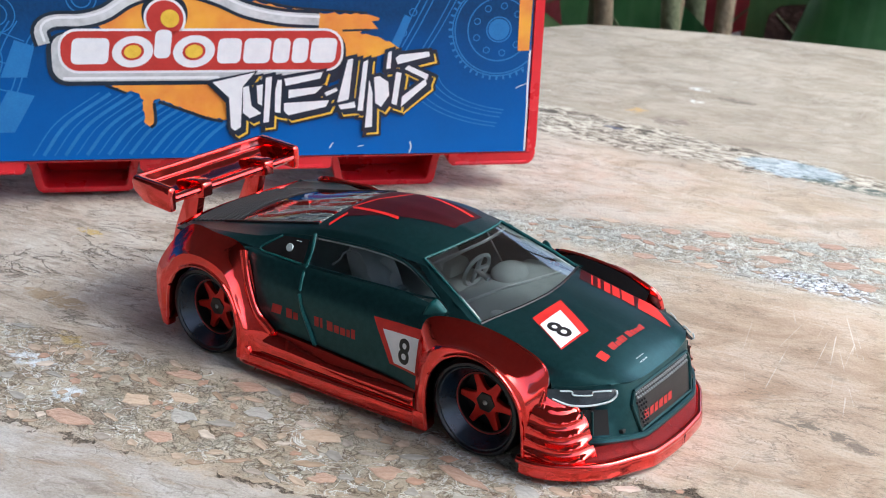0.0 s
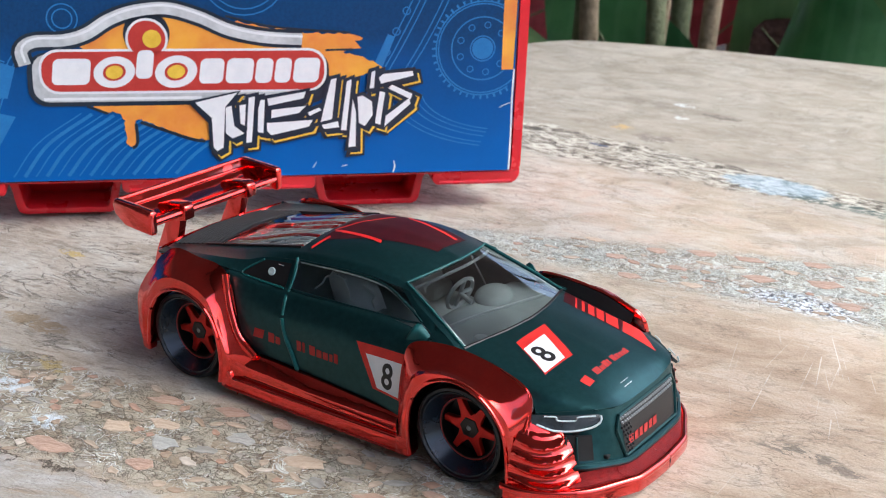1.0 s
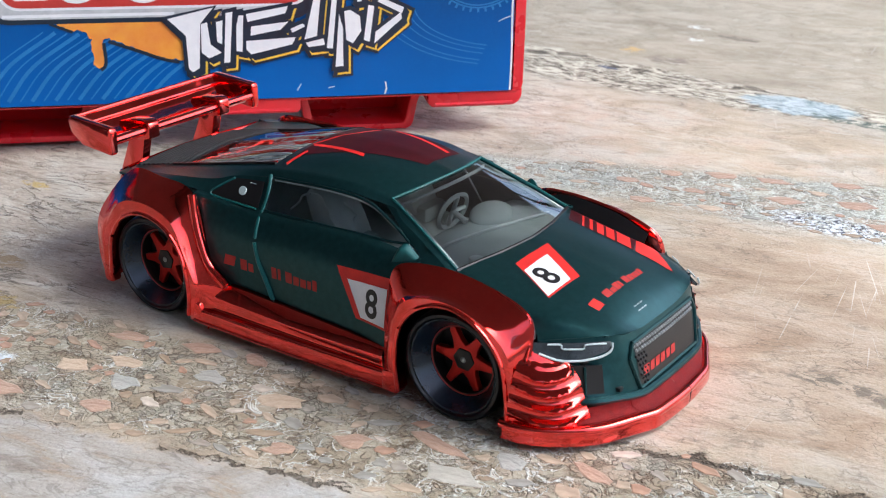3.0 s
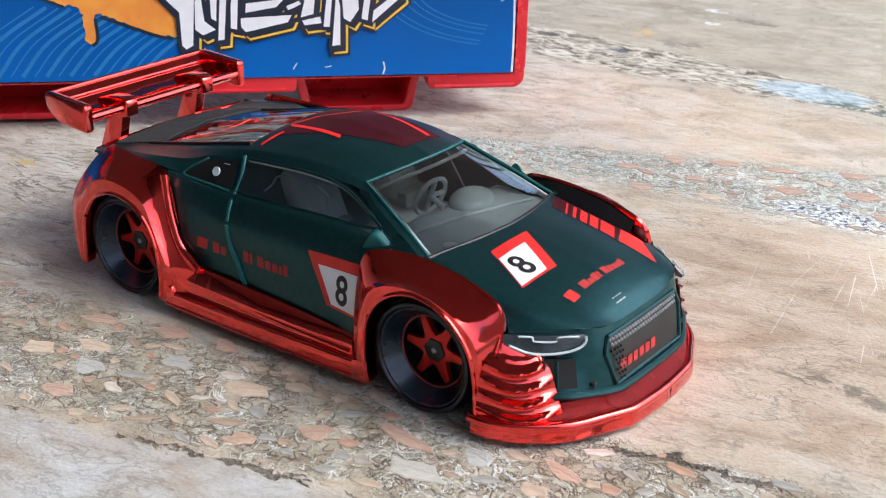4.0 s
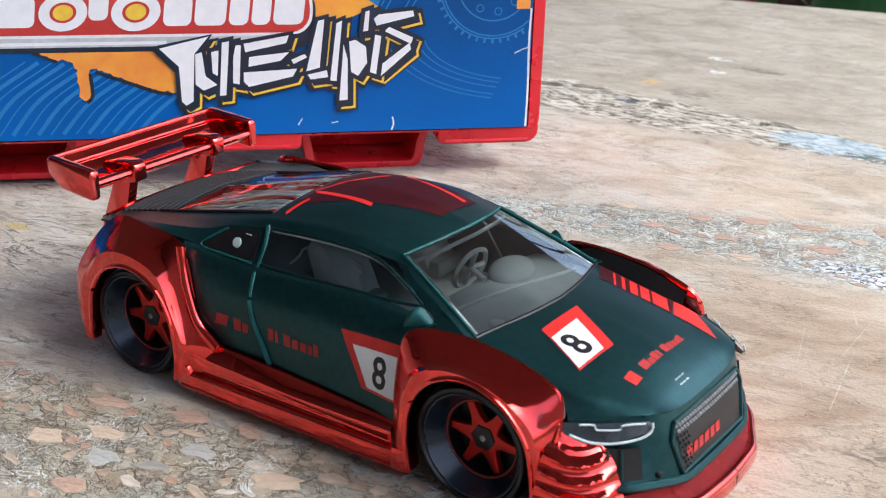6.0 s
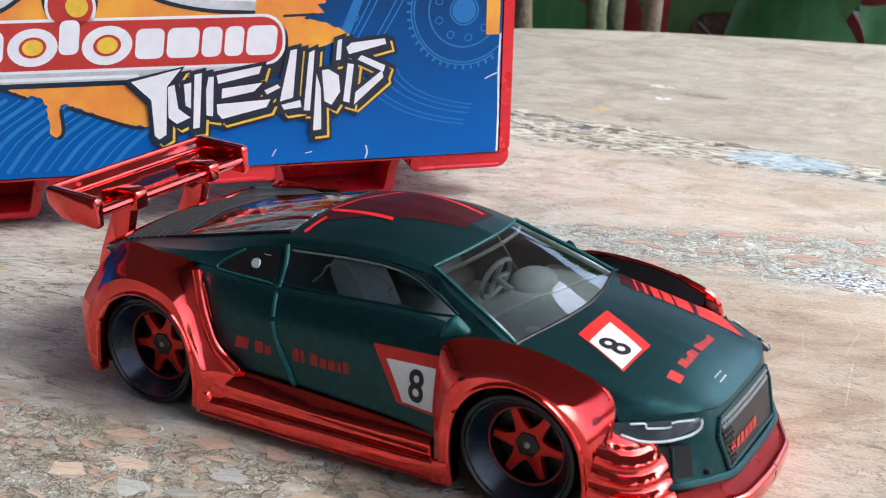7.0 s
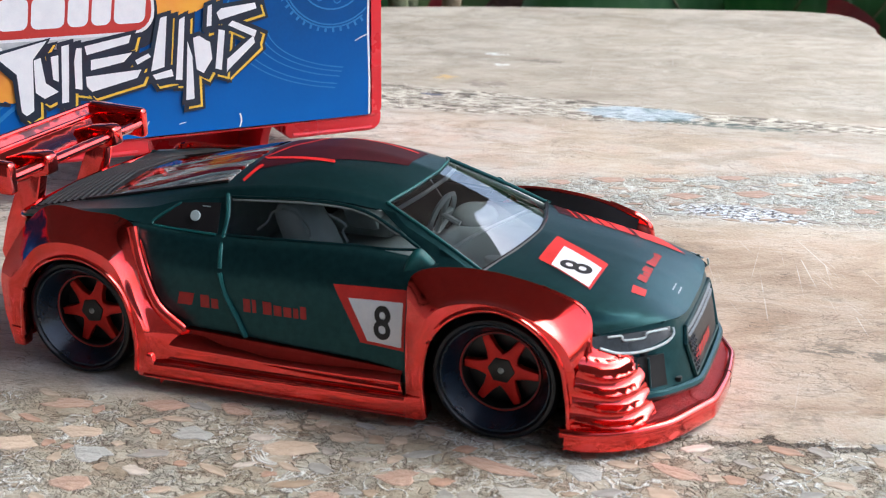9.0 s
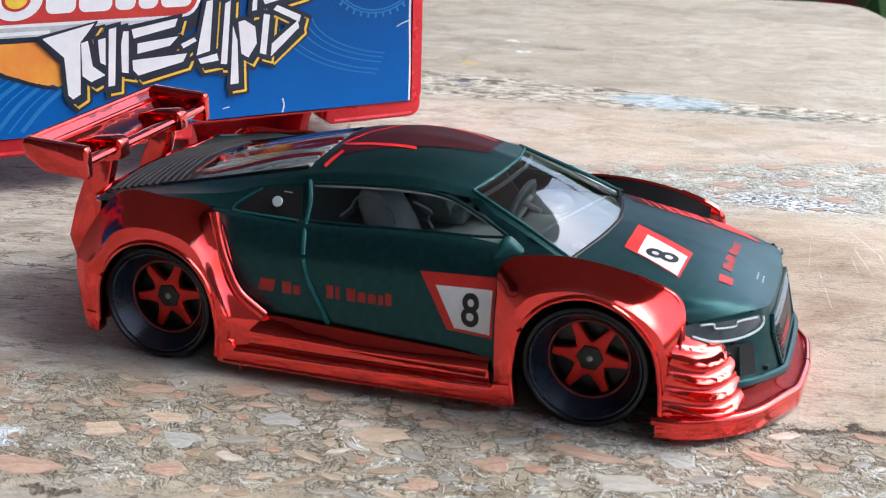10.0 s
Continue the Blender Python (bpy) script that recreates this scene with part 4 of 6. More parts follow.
LOGORED = grained(material("logo_red_print", (0.5, 0.04, 0.03), 0.4), (0.42, 0.03, 0.025), (0.55, 0.05, 0.04), 0.2)
LOGOGREY = grained(material("logo_grey_print", (0.5, 0.53, 0.55), 0.35), (0.32, 0.35, 0.37), (0.72, 0.75, 0.77), 0.08)
NAVY = grained(material("navy_print", (0.008, 0.02, 0.04), 0.4), (0.005, 0.012, 0.025), (0.012, 0.03, 0.055), 0.3)
YELLOW = grained(material("yellow_print", (0.75, 0.5, 0.05), 0.4), (0.65, 0.40, 0.03), (0.85, 0.60, 0.08), 0.6)
PAPER = grained(material("white_paper_edge", (0.75, 0.75, 0.75), 0.6), (0.6, 0.6, 0.62), (0.82, 0.82, 0.82), 1.5)

TOPZ, LEFT, RIGHT, FOOT = 58.0, -92.0, 22.0, 4.6


def rounded(x0, z0, x1, z1, r, n=5):
    out = []
    for cx, cz, a in ((x1 - r, z1 - r, 0), (x0 + r, z1 - r, 90), (x0 + r, z0 + r, 180), (x1 - r, z0 + r, 270)):
        out += [(cx + r * math.cos(radians(a + 90 * i / n)), cz + r * math.sin(radians(a + 90 * i / n))) for i in range(n + 1)]
    return out


part("shell", prism(rounded(LEFT + 1, 6.9, RIGHT - 1, TOPZ - 1, 2), 0.6, 24, "y", 0.4), CASE, case, "glossy red plastic shell")
frame_bm = bmesh.new()
outer, inner = rounded(LEFT, 6.7, RIGHT, TOPZ, 1.6), rounded(LEFT + 3.4, 7.0, RIGHT - 1.7, TOPZ - 2, 0.6)
for a, b in (((outer, 0.9), (outer, 0.1)), ((outer, 0.1), (inner, -0.15)), ((inner, -0.15), (inner, 0.5))):
    p = [frame_bm.verts.new((x, a[1], z)) for x, z in a[0]]
    q = [frame_bm.verts.new((x, b[1], z)) for x, z in b[0]]
    for i in range(len(p)):
        k = (i + 1) % len(p)
        frame_bm.faces.new((p[i], p[k], q[k], q[i]))
bmesh.ops.remove_doubles(frame_bm, verts=frame_bm.verts, dist=1e-4)
bmesh.ops.recalc_face_normals(frame_bm, faces=frame_bm.faces)
part("front_rim", frame_bm, CASE, case, "raised red rim round the label")
FEET = ((-62.6, -46.2), (-12.6, 5.2))
# between the feet the rim runs on as a rounded ledge
for x0, x1 in ((LEFT, FEET[0][0] - 0.9), (FEET[0][1] + 0.9, FEET[1][0] - 0.9), (FEET[1][1] + 1.4, RIGHT)):
    corner_r = 1.9 if x1 == RIGHT else 0.7
    poly = [(x0, 7.4), (x0, 5.3), (x0 + 0.7, 4.6)] + [(x1 - corner_r + corner_r * math.sin(radians(a)), 4.6 + corner_r - corner_r * math.cos(radians(a))) for a in (0, 22, 45, 68, 90)] + [(x1, 7.4)]
    ledge = part("lower_ledge", prism(poly, 0.12, 6.0, "y", 0.3), CASE, case, "rounded red ledge under the label")
    part("ledge_bead", tube([(x0 + 1.2, 0.25, 5.1), (x1 - 1.6, 0.25, 5.1)], 0.38, 8, 8), CASE, ledge)
for x0, x1 in FEET:
    out_line = [(x0 - 2.4, 7.2), (x0 - 1.2, 6.2), (x0 - 0.5, 4.4), (x0 + 0.1, 1.2), (x0 + 0.5, 0.4), (x0 + 1.3, 0.0)]
    in_line = [(x0 - 0.4, 7.2), (x0 + 0.3, 6.0), (x0 + 0.9, 4.2), (x0 + 1.4, 1.6), (x0 + 1.7, 1.1), (x0 + 2.1, 0.95)]
    mid = x0 + x1
    rib = out_line + [(mid - x, z) for x, z in out_line[::-1]] + [(mid - x, z) for x, z in in_line] + in_line[::-1]
    foot = part("foot", prism(rib, 4.4, 14, "y", 0.14), CASE, case, "moulded red foot with a hollow front")
    part("foot_back", prism([(x0 - 0.5, 7.1), (x0 + 1.2, 0.4), (x1 - 1.2, 0.4), (x1 + 0.5, 7.1)], 13.6, 20, "y", 0.2), CASE, foot)


def flat(name, polys, y, mat, parent, label=""):
    """Flat printed shapes on the label, from polygons in (along, up)."""
    bm = bmesh.new()
    for poly in polys:
        f = bm.faces.new([bm.verts.new((a, y, z)) for a, z in poly])
        f.normal_update()
        if f.normal.y > 0:
            f.normal_flip()
    bmesh.ops.triangulate(bm, faces=bm.faces[:])
    return part(name, bm, mat, parent, label, 0)


def ribbon(pts, w, n=40, closed=False):
    """A flat band along a curve, as quads in (along, up)."""
    c = curve([(a, z, 0) for a, z in pts], n)[:, :2]
    d = np.gradient(c, axis=0)
    d /= np.maximum(np.linalg.norm(d, axis=1, keepdims=True), 1e-9)
    nrm = np.stack([-d[:, 1], d[:, 0]], 1) * w / 2
    return [[tuple(c[i] + nrm[i]), tuple(c[i + 1] + nrm[i + 1]), tuple(c[i + 1] - nrm[i + 1]), tuple(c[i] - nrm[i])] for i in range(n - 1)]


def circle(cx, cz, r, w, n=40):
    pts = [(cx + r * math.cos(a), cz + r * math.sin(a)) for a in np.linspace(0, 2 * math.pi, n + 1)]
    out = []
    for (a, b), (c, d) in zip(pts, pts[1:]):
        k = 1 - w / r
        out.append([(a, b), (c, d), (cx + (c - cx) * k, cz + (d - cz) * k), (cx + (a - cx) * k, cz + (b - cz) * k)])
    return out


def disc(cx, cz, r, n=28):
    return [(cx + r * math.cos(a), cz + r * math.sin(a)) for a in np.linspace(0, 2 * math.pi, n, endpoint=False)]


LB = -0.30
label = part("label", prism([(LEFT + 3.6, 7.2), (RIGHT - 2.0, 7.2), (RIGHT - 2.0, TOPZ - 2.2), (LEFT + 3.6, TOPZ - 2.2)], LB, 0.4, "y", 0.04), BLUE, case, "blue printed paper label with a racing logo", 0)
flat("paper_edge", ribbon([(RIGHT - 2.2, 7.3), (RIGHT - 2.15, 13), (RIGHT - 2.3, 20), (RIGHT - 2.2, 25)], 0.3, 30) + ribbon([(-0.4, 7.3), (-0.1, 8.3), (-0.3, 9.3)], 0.22, 6) + ribbon([(17.6, 18.4), (18.6, 18.9), (19.8, 19.3)], 0.14, 6) + ribbon([(-9.2, 8.6), (-8.2, 8.8)], 0.14, 4) + ribbon([(-14, 8.4), (-13.4, 9.4)], 0.14, 4), LB - 0.03, PAPER, label, "white torn paper edge")
# faint machine drawing in the background of the label
art = []
def inside(polys):
    return [q for q in polys if max(p[0] for p in q) < RIGHT - 2.4]


for r in (8.0, 7.6, 5.4, 2.2):
    art += inside(circle(14.2, 28.5, r, 0.22))
for k in range(9):
    a = 2 * math.pi * k / 9
    art += circle(14.2 + 4.0 * math.cos(a), 28.5 + 4.0 * math.sin(a), 0.6, 0.16, 12)
for k in range(44):
    a = 2 * math.pi * k / 44
    art += inside(ribbon([(14.2 + 8.0 * math.cos(a), 28.5 + 8.0 * math.sin(a)), (14.2 + 8.6 * math.cos(a), 28.5 + 8.6 * math.sin(a))], 0.35, 2))
for d in (0, 1.2, 2.2, 5.0, 6.0):
    art += ribbon([(-6 + d, 20.5 + d * 0.2), (-1.0 + d, 30), (3.5 + d, 40), (8 + d, 55)], 0.2, 24)
for k in range(5):
    art += circle(-2.0 + 1.6 * k, 28.0 + 3.4 * k, 0.7, 0.18, 14)
for r in (16, 17, 18.2, 20, 21):
    art += ribbon([(20 - r * math.cos(a) * 1.0, 24 - r * 0.45 * math.sin(a) - 0.15 * r) for a in np.linspace(0.1, 1.3, 8)], 0.16, 20)
for k in range(16):
    d = 1.7 * k
    art += ribbon([(-62 + d, 8.0), (-58 + d, 13.5 - 0.1 * k), (-51 + d, 18.4 - 0.12 * k)], 0.55 if k % 2 else 0.2, 12)
for d in (0, 1.2, 4.6, 5.6):
    art += ribbon([(-76 + d, 8.5), (-70 + d, 17), (-66.5 + d, 26), (-64 + d, 30)], 0.22, 20)
for k in range(5):
    art += ribbon([(-73.4 + 1.9 * k, 11.6 + 4.2 * k), (-68.0 + 1.5 * k, 10.8 + 4.0 * k)], 0.2, 4)
for cx, cz, r in ((-66, 31, 1.8), (-66, 31, 3.0), (-53, 33.6, 1.6), (-53, 33.6, 2.4), (-70, 24, 4.6), (-72, 40, 5), (-60, 43, 4), (-25, 41, 6), (-25, 41, 7)):
    art += circle(cx, cz, r, 0.2, 28)
flat("machine_drawing", art, LB - 0.04, LINE, label, "light blue machine line drawing")
for q in [[(-69, 12), (-64.5, 12), (-61, 18), (-65, 19)], [(-66, 21), (-62, 21), (-60.5, 26), (-63.5, 27)], [(-76, 14), (-71, 14), (-69, 19), (-73, 20)], disc(14.2, 28.5, 1.8), [(-4.2, 25.5), (-2.8, 25), (-0.6, 30.5), (-1.8, 31)]]:
    flat("blue_block", [q], LB - 0.02, LINE, label)

# orange brush strokes


def rough_edge(pts, amp, n, seed):
    rnd = random.Random(seed)
    c = curve([(a, z, 0) for a, z in pts], n)
    return [(p[0] + rnd.uniform(-amp, amp), p[1] + rnd.uniform(-amp, amp)) for p in c]


under = rough_edge([(-50, 19.8), (-47, 18.6), (-44.6, 18.0), (-44.0, 13.4), (-42.6, 13.0), (-42.3, 17.0), (-39, 16.0), (-35, 14.4), (-31.5, 13.6)], 0.22, 60, 5) + [(-26, 14), (-24, 21), (-50, 21.4)]
over = rough_edge([(-52, 30), (-50, 32.4), (-44, 34.5), (-36, 35.5), (-28, 33.5), (-18, 31.6), (-8, 31.0), (-5.8, 30.4), (-7.4, 29.6), (-6.2, 28.8), (-9, 28.2), (-4.5, 26.6), (-2.5, 25.0), (-6, 24.4), (-9, 22.0)], 0.25, 80, 6) + [(-14, 21), (-40, 21)]
flat("orange_splash", [under, over], LB - 0.06, ORANGE, label, "orange brush strokes behind the logo")
for q in (ribbon([(-42.5, 16.6), (-42.4, 13.4), (-43.2, 12.5)], 0.5, 12), ribbon([(-41.8, 16.8), (-38, 15.4), (-34, 13.9), (-31.6, 13.4)], 0.5, 30), ribbon([(-50, 19.6), (-46.8, 18.3)], 0.4, 10), ribbon([(-8, 31.3), (-20, 32.2), (-28, 34)], 0.35, 20), ribbon([(-12, 28.4), (-7.5, 28.5)], 0.35, 8)):
    flat("splash_shadow", q, LB - 0.08, NAVY, label)
flat("orange_tag", [[(17.6, 24.9), (19.6, 24.9), (19.8, 44), (17.4, 44)]], LB - 0.06, ORANGE, label, "orange strip at the label's edge")

# the logo: a car-roof sweep over a red badge with plain white blocks
SWEEP = [(-59.0, 26.3), (-59.4, 28.6), (-57.5, 30.0), (-53, 30.2), (-49.5, 31.2), (-46, 33.4), (-42, 34.8), (-37, 35.2), (-32, 33.8), (-27.5, 31.8), (-22, 30.6), (-15.8, 30.2)]
flat("logo_shadow", ribbon(SWEEP, 3.0, 80) + [rounded(-58.8, 19.6, -11.4, 28.3, 3)] + [disc(-40.3, 31.2, 3.6)], LB - 0.10, NAVY, label)
flat("logo_sweep", ribbon(SWEEP, 1.9, 80) + [rounded(-58.0, 20.3, -14.0, 28.0, 2.4)], LB - 0.12, LOGOGREY, label, "silver car-roof outline")
flat("logo_sweep_light", ribbon([(a + 0.1, z + 0.45) for a, z in SWEEP], 0.4, 80) + ribbon([(-56.5, 20.8), (-35, 20.8), (-32, 20.8)], 0.45, 20), LB - 0.14, WHITE, label)
flat("badge_edge", [rounded(-57.0, 21.6, -11.8, 28.8, 3.0), disc(-40.3, 30.4, 3.3)], LB - 0.16, WHITE, label)
flat("badge", [rounded(-56.6, 22.0, -12.2, 28.4, 2.7), disc(-40.3, 30.4, 2.9)], LB - 0.18, LOGORED, label, "red rounded logo badge")
blocks = []
for a, b, lo, hi in ((-55.0, -49.2, 23.1, 27.3), (-42.2, -39.6, 24.0, 28.6), (-32.2, -28.4, 23.1, 27.2), (-28.0, -23.7, 23.1, 27.2), (-23.3, -20.6, 23.1, 27.2), (-20.2, -17.6, 23.1, 27.2), (-17.2, -13.0, 23.1, 27.2)):
    blocks.append([(x + 0.12 * (z - 25), z) for x, z in rounded(a, lo, b, hi, 0.9)])
for q in blocks:
    flat("logo_block", [q], LB - 0.20, WHITE, label)
for cx, rx, rz in ((-45.5, 3.2, 2.55), (-35.9, 3.3, 2.65)):
    for k, (grow, mat, name) in enumerate(((1.0, WHITE, "logo_ring"), (0.55, LOGORED, "logo_ring_edge"), (0.42, YELLOW, "logo_dot"))):
        flat(name, [[(cx + rx * grow * (x + 0.12 * z), 25.1 + rz * grow * z) for x, z in disc(0, 0, 1)]], LB - 0.22 - 0.02 * k, mat, label)
flat("logo_dot", [disc(-39.5, 30.4, 1.45)], LB - 0.24, YELLOW, label, "yellow-orange dot")

# loose white brush strokes below the badge
BLOCKS = [
    [(-33.1, 20.0), (-26.3, 21.6), (-28.3, 19.2), (-28.7, 12.4), (-29.7, 11.8), (-30.3, 12.4), (-30.5, 17.4)],
    [(-28.2, 19.1), (-27.3, 19.4), (-26.9, 16.0), (-25.3, 14.7), (-27.2, 13.9), (-28.3, 14.8)],
    [(-26.0, 19.4), (-25.0, 19.6), (-25.2, 16.0), (-25.9, 16.4)],
    [(-24.5, 20.7), (-23.5, 20.9), (-24.1, 13.2), (-25.0, 13.1)],
    [(-23.0, 18.6), (-22.6, 20.3), (-21.9, 20.3), (-22.2, 14.7), (-23.1, 14.9)],
    [(-21.5, 20.5), (-15.2, 21.6), (-15.6, 20.5), (-21.3, 19.3)],
    [(-20.8, 18.6), (-15.2, 19.2), (-16.4, 18.0), (-20.9, 17.2)],
    [(-21.6, 16.4), (-14.1, 16.8), (-14.7, 15.7), (-20.9, 14.3), (-21.6, 15.1)],
    [(-14.9, 18.1), (-13.0, 18.9), (-12.7, 18.4), (-14.6, 17.5)],
    [(-11.1, 23.6), (-10.2, 23.8), (-10.9, 16.9), (-12.8, 16.4)],
    [(-12.6, 15.9), (-9.9, 16.5), (-9.7, 15.5), (-12.2, 15.2)],
    [(-8.5, 23.2), (-7.7, 23.6), (-8.5, 14.9), (-9.4, 15.0)],
    [(-6.7, 20.6), (-5.8, 20.8), (-4.3, 19.8), (-4.1, 17.5), (-5.4, 15.6), (-6.4, 16.2)],
    [(-7.5, 20.2), (-6.9, 18.0), (-6.9, 12.1), (-8.1, 12.0)],
    [(-4.4, 24.8), (-3.8, 25.0), (-4.0, 22.1), (-4.7, 22.0)],
    [(-3.2, 23.8), (-2.5, 24.4), (2.4, 24.9), (2.6, 24.1), (-2.8, 22.8)],
    [(-1.0, 22.6), (2.5, 21.0), (2.2, 20.1), (-1.6, 22.0)],
    [(-3.0, 21.5), (-2.1, 21.3), (-2.8, 15.8), (-3.7, 16.1)],
    [(-1.9, 17.3), (2.0, 20.3), (2.2, 19.3), (-2.1, 15.5)],
]


def grown(poly, d, dx=0.0, dz=0.0):
    """A polygon with its edges moved out by d, shifted by (dx, dz)."""
    p = np.array(poly, float)
    turn = np.sum(p[:, 0] * np.roll(p[:, 1], -1) - np.roll(p[:, 0], -1) * p[:, 1])
    side = np.roll(p, -1, 0) - p
    side /= np.linalg.norm(side, axis=1, keepdims=True)
    nrm = np.stack([side[:, 1], -side[:, 0]], 1) * (1 if turn > 0 else -1)
    both = nrm + np.roll(nrm, 1, 0)
    size = np.maximum((both * both).sum(1, keepdims=True) / 2, 0.6)
    return [(x + dx, z + dz) for x, z in p + d * both / size]


for k, q in enumerate(BLOCKS):
    e = 0.001 * k
    flat("brush_glow", [grown(q, 0.95, 0.6, -0.7)], LB - 0.25 - e, NAVY, label)
    flat("brush_line", [grown(q, 0.42, 0.75, -0.85)], LB - 0.27 - e, YELLOW, label)
    flat("brush_inner", [grown(q, 0.25, 0.6, -0.7)], LB - 0.29 - e, NAVY, label)
for k, q in enumerate(BLOCKS):
    e = 0.001 * k
    flat("brush_outline", [grown(q, 0.6)], LB - 0.31 - e, NAVY, label)
for k, q in enumerate(BLOCKS):
    e = 0.001 * k
    flat("brush_block", [q], LB - 0.33 - e, WHITE, label)

# ---- the stone slab ----
STONE = material("worn_stone", (0.5, 0.38, 0.29), 0.42)
n, l, b = nodes_of(STONE)


def along(m, turn, sx, sy=1.0, shift=(0, 0, 0)):
    """Millimetre coordinates turned to a direction and stretched along it."""
    n, l, _ = nodes_of(m)
    tc, mp = n.new("ShaderNodeTexCoord"), n.new("ShaderNodeMapping")
    mp.vector_type = "TEXTURE"
    mp.inputs["Scale"].default_value = (MM / sx, MM / sy, MM)
    mp.inputs["Rotation"].default_value = (0, 0, radians(turn))
    mp.inputs["Location"].default_value = [MM * s for s in shift]
    l.new(tc.outputs["Object"], mp.inputs["Vector"])
    return mp.outputs[0]


P = mm_coords(STONE)
P2 = mm_coords(STONE, (1, 1, 1), 0, (37.0, 91.0, 13.0))
sp = n.new("ShaderNodeSeparateXYZ")
l.new(P, sp.inputs[0])
X, Y = sp.outputs["X"], sp.outputs["Y"]
G = along(STONE, 12, 0.55)          # stretched along the bedding of the stone
BLACKW, WHITEW = (0, 0, 0), (1, 1, 1)


def times(*v):
    out = v[0]
    for k in v[1:]:
        out = math_node(STONE, "MULTIPLY", out, k)
    return out


def step(f, lo, hi):
    """0 below lo, 1 above hi (or the other way round when lo is the larger)."""
    return ramp(STONE, f, [(lo, BLACKW), (hi, WHITEW)] if lo < hi else [(hi, WHITEW), (lo, BLACKW)])


def hair(f, level, width):
    """Thin winding lines where f passes a level."""
    d = math_node(STONE, "ABSOLUTE", math_node(STONE, "SUBTRACT", f, level))
    return math_node(STONE, "SUBTRACT", 1.0, math_node(STONE, "DIVIDE", d, width), clamp=True)


def cloud(vec, scale, detail=4, rough=0.55, distort=0.0):
    return noise_of(STONE, vec, scale, detail, rough, distort)[0]


wob = times(math_node(STONE, "SUBTRACT", cloud(P, 0.08), 0.5), 14.0)
wob2 = times(math_node(STONE, "SUBTRACT", cloud(P, 0.35, 5, 0.65), 0.5), 6.0)
wob3 = times(math_node(STONE, "SUBTRACT", cloud(P2, 0.4, 5, 0.65), 0.5), 6.0)
Ysoft = math_node(STONE, "ADD", Y, wob2)
Yw = math_node(STONE, "ADD", math_node(STONE, "ADD", Y, times(wob, 0.5)), wob2)


def strip(y, lo, lo_slope, hi, hi_slope, soft):
    """1 between two sloping lines, 0 outside."""
    a = math_node(STONE, "SUBTRACT", y, math_node(STONE, "ADD", times(X, lo_slope), lo))
    c = math_node(STONE, "SUBTRACT", math_node(STONE, "ADD", times(X, hi_slope), hi), y)
    return math_node(STONE, "DIVIDE", math_node(STONE, "MINIMUM", a, c), soft, clamp=True)


def blob(cx, cy, rx, ry, soft=0.35, ragged=1.0):
    """1 inside a ragged oval."""
    a = math_node(STONE, "DIVIDE", math_node(STONE, "SUBTRACT", math_node(STONE, "ADD", X, times(wob3, 1.4 * ragged)), cx), rx)
    c = math_node(STONE, "DIVIDE", math_node(STONE, "SUBTRACT", math_node(STONE, "ADD", Y, times(wob2, 0.8 * ragged)), cy), ry)
    d = math_node(STONE, "ADD", times(a, a), times(c, c))
    return math_node(STONE, "DIVIDE", math_node(STONE, "SUBTRACT", 1.0, d), soft, clamp=True)


near_band = strip(Ysoft, -36.5, 0.245, -15.5, 0.2, 2.0)
far_band = strip(Ysoft, 45.5, 0.16, 63.0, 0.42, 3.5)
rough_band = strip(Yw, 98.5, 0.10, 113.0, -0.05, 2.0)
halo = strip(Yw, 88.0, 0.10, 122.0, -0.05, 12.0)
left = math_node(STONE, "DIVIDE", math_node(STONE, "SUBTRACT", -14.0, math_node(STONE, "SUBTRACT", X, wob)), 26.0, clamp=True)
left_raw = left
beyond = strip(Yw, 106.0, 0.05, 400.0, 0.0, 10.0)
left = times(left_raw, math_node(STONE, "SUBTRACT", 1.0, times(beyond, 0.85)))
front = strip(Ysoft, -90.0, 0.245, -36.5, 0.245, 1.5)

# plain stone: broad warm and grey clouds, stains, streaks, short dark marks
c1, c2, c3, c4 = cloud(G, 0.045, 5, 0.6, 0.4), cloud(G, 0.35, 6, 0.65, 0.8), cloud(P, 2.4), cloud(G, 0.13, 6, 0.65, 1.0)
c5 = cloud(P2, 0.16, 5, 0.62, 0.6)
plain = ramp(STONE, c1, [(0.32, (0.46, 0.345, 0.245)), (0.44, (0.55, 0.435, 0.325)), (0.54, (0.55, 0.47, 0.39)), (0.64, (0.575, 0.44, 0.335)), (0.74, (0.51, 0.405, 0.30))])
plain = mixed(STONE, times(step(c4, 0.53, 0.38), 0.62), plain, (0.36, 0.265, 0.185))
plain = mixed(STONE, times(step(c4, 0.54, 0.68), 0.55), plain, (0.67, 0.60, 0.53))
plain = mixed(STONE, times(step(c5, 0.52, 0.62), 0.5), plain, (0.56, 0.40, 0.30))
plain = mixed(STONE, times(beyond, 0.8), plain, ramp(STONE, c4, [(0.34, (0.35, 0.285, 0.215)), (0.5, (0.435, 0.365, 0.285)), (0.66, (0.53, 0.46, 0.37))]))
plain = mixed(STONE, times(left, 0.7), plain, ramp(STONE, c4, [(0.34, (0.44, 0.355, 0.275)), (0.5, (0.58, 0.49, 0.40)), (0.66, (0.69, 0.62, 0.53))]))
plain = mixed(STONE, times(front, 0.7), plain, ramp(STONE, c4, [(0.36, (0.46, 0.34, 0.25)), (0.44, (0.42, 0.37, 0.33)), (0.6, (0.52, 0.50, 0.49))]))
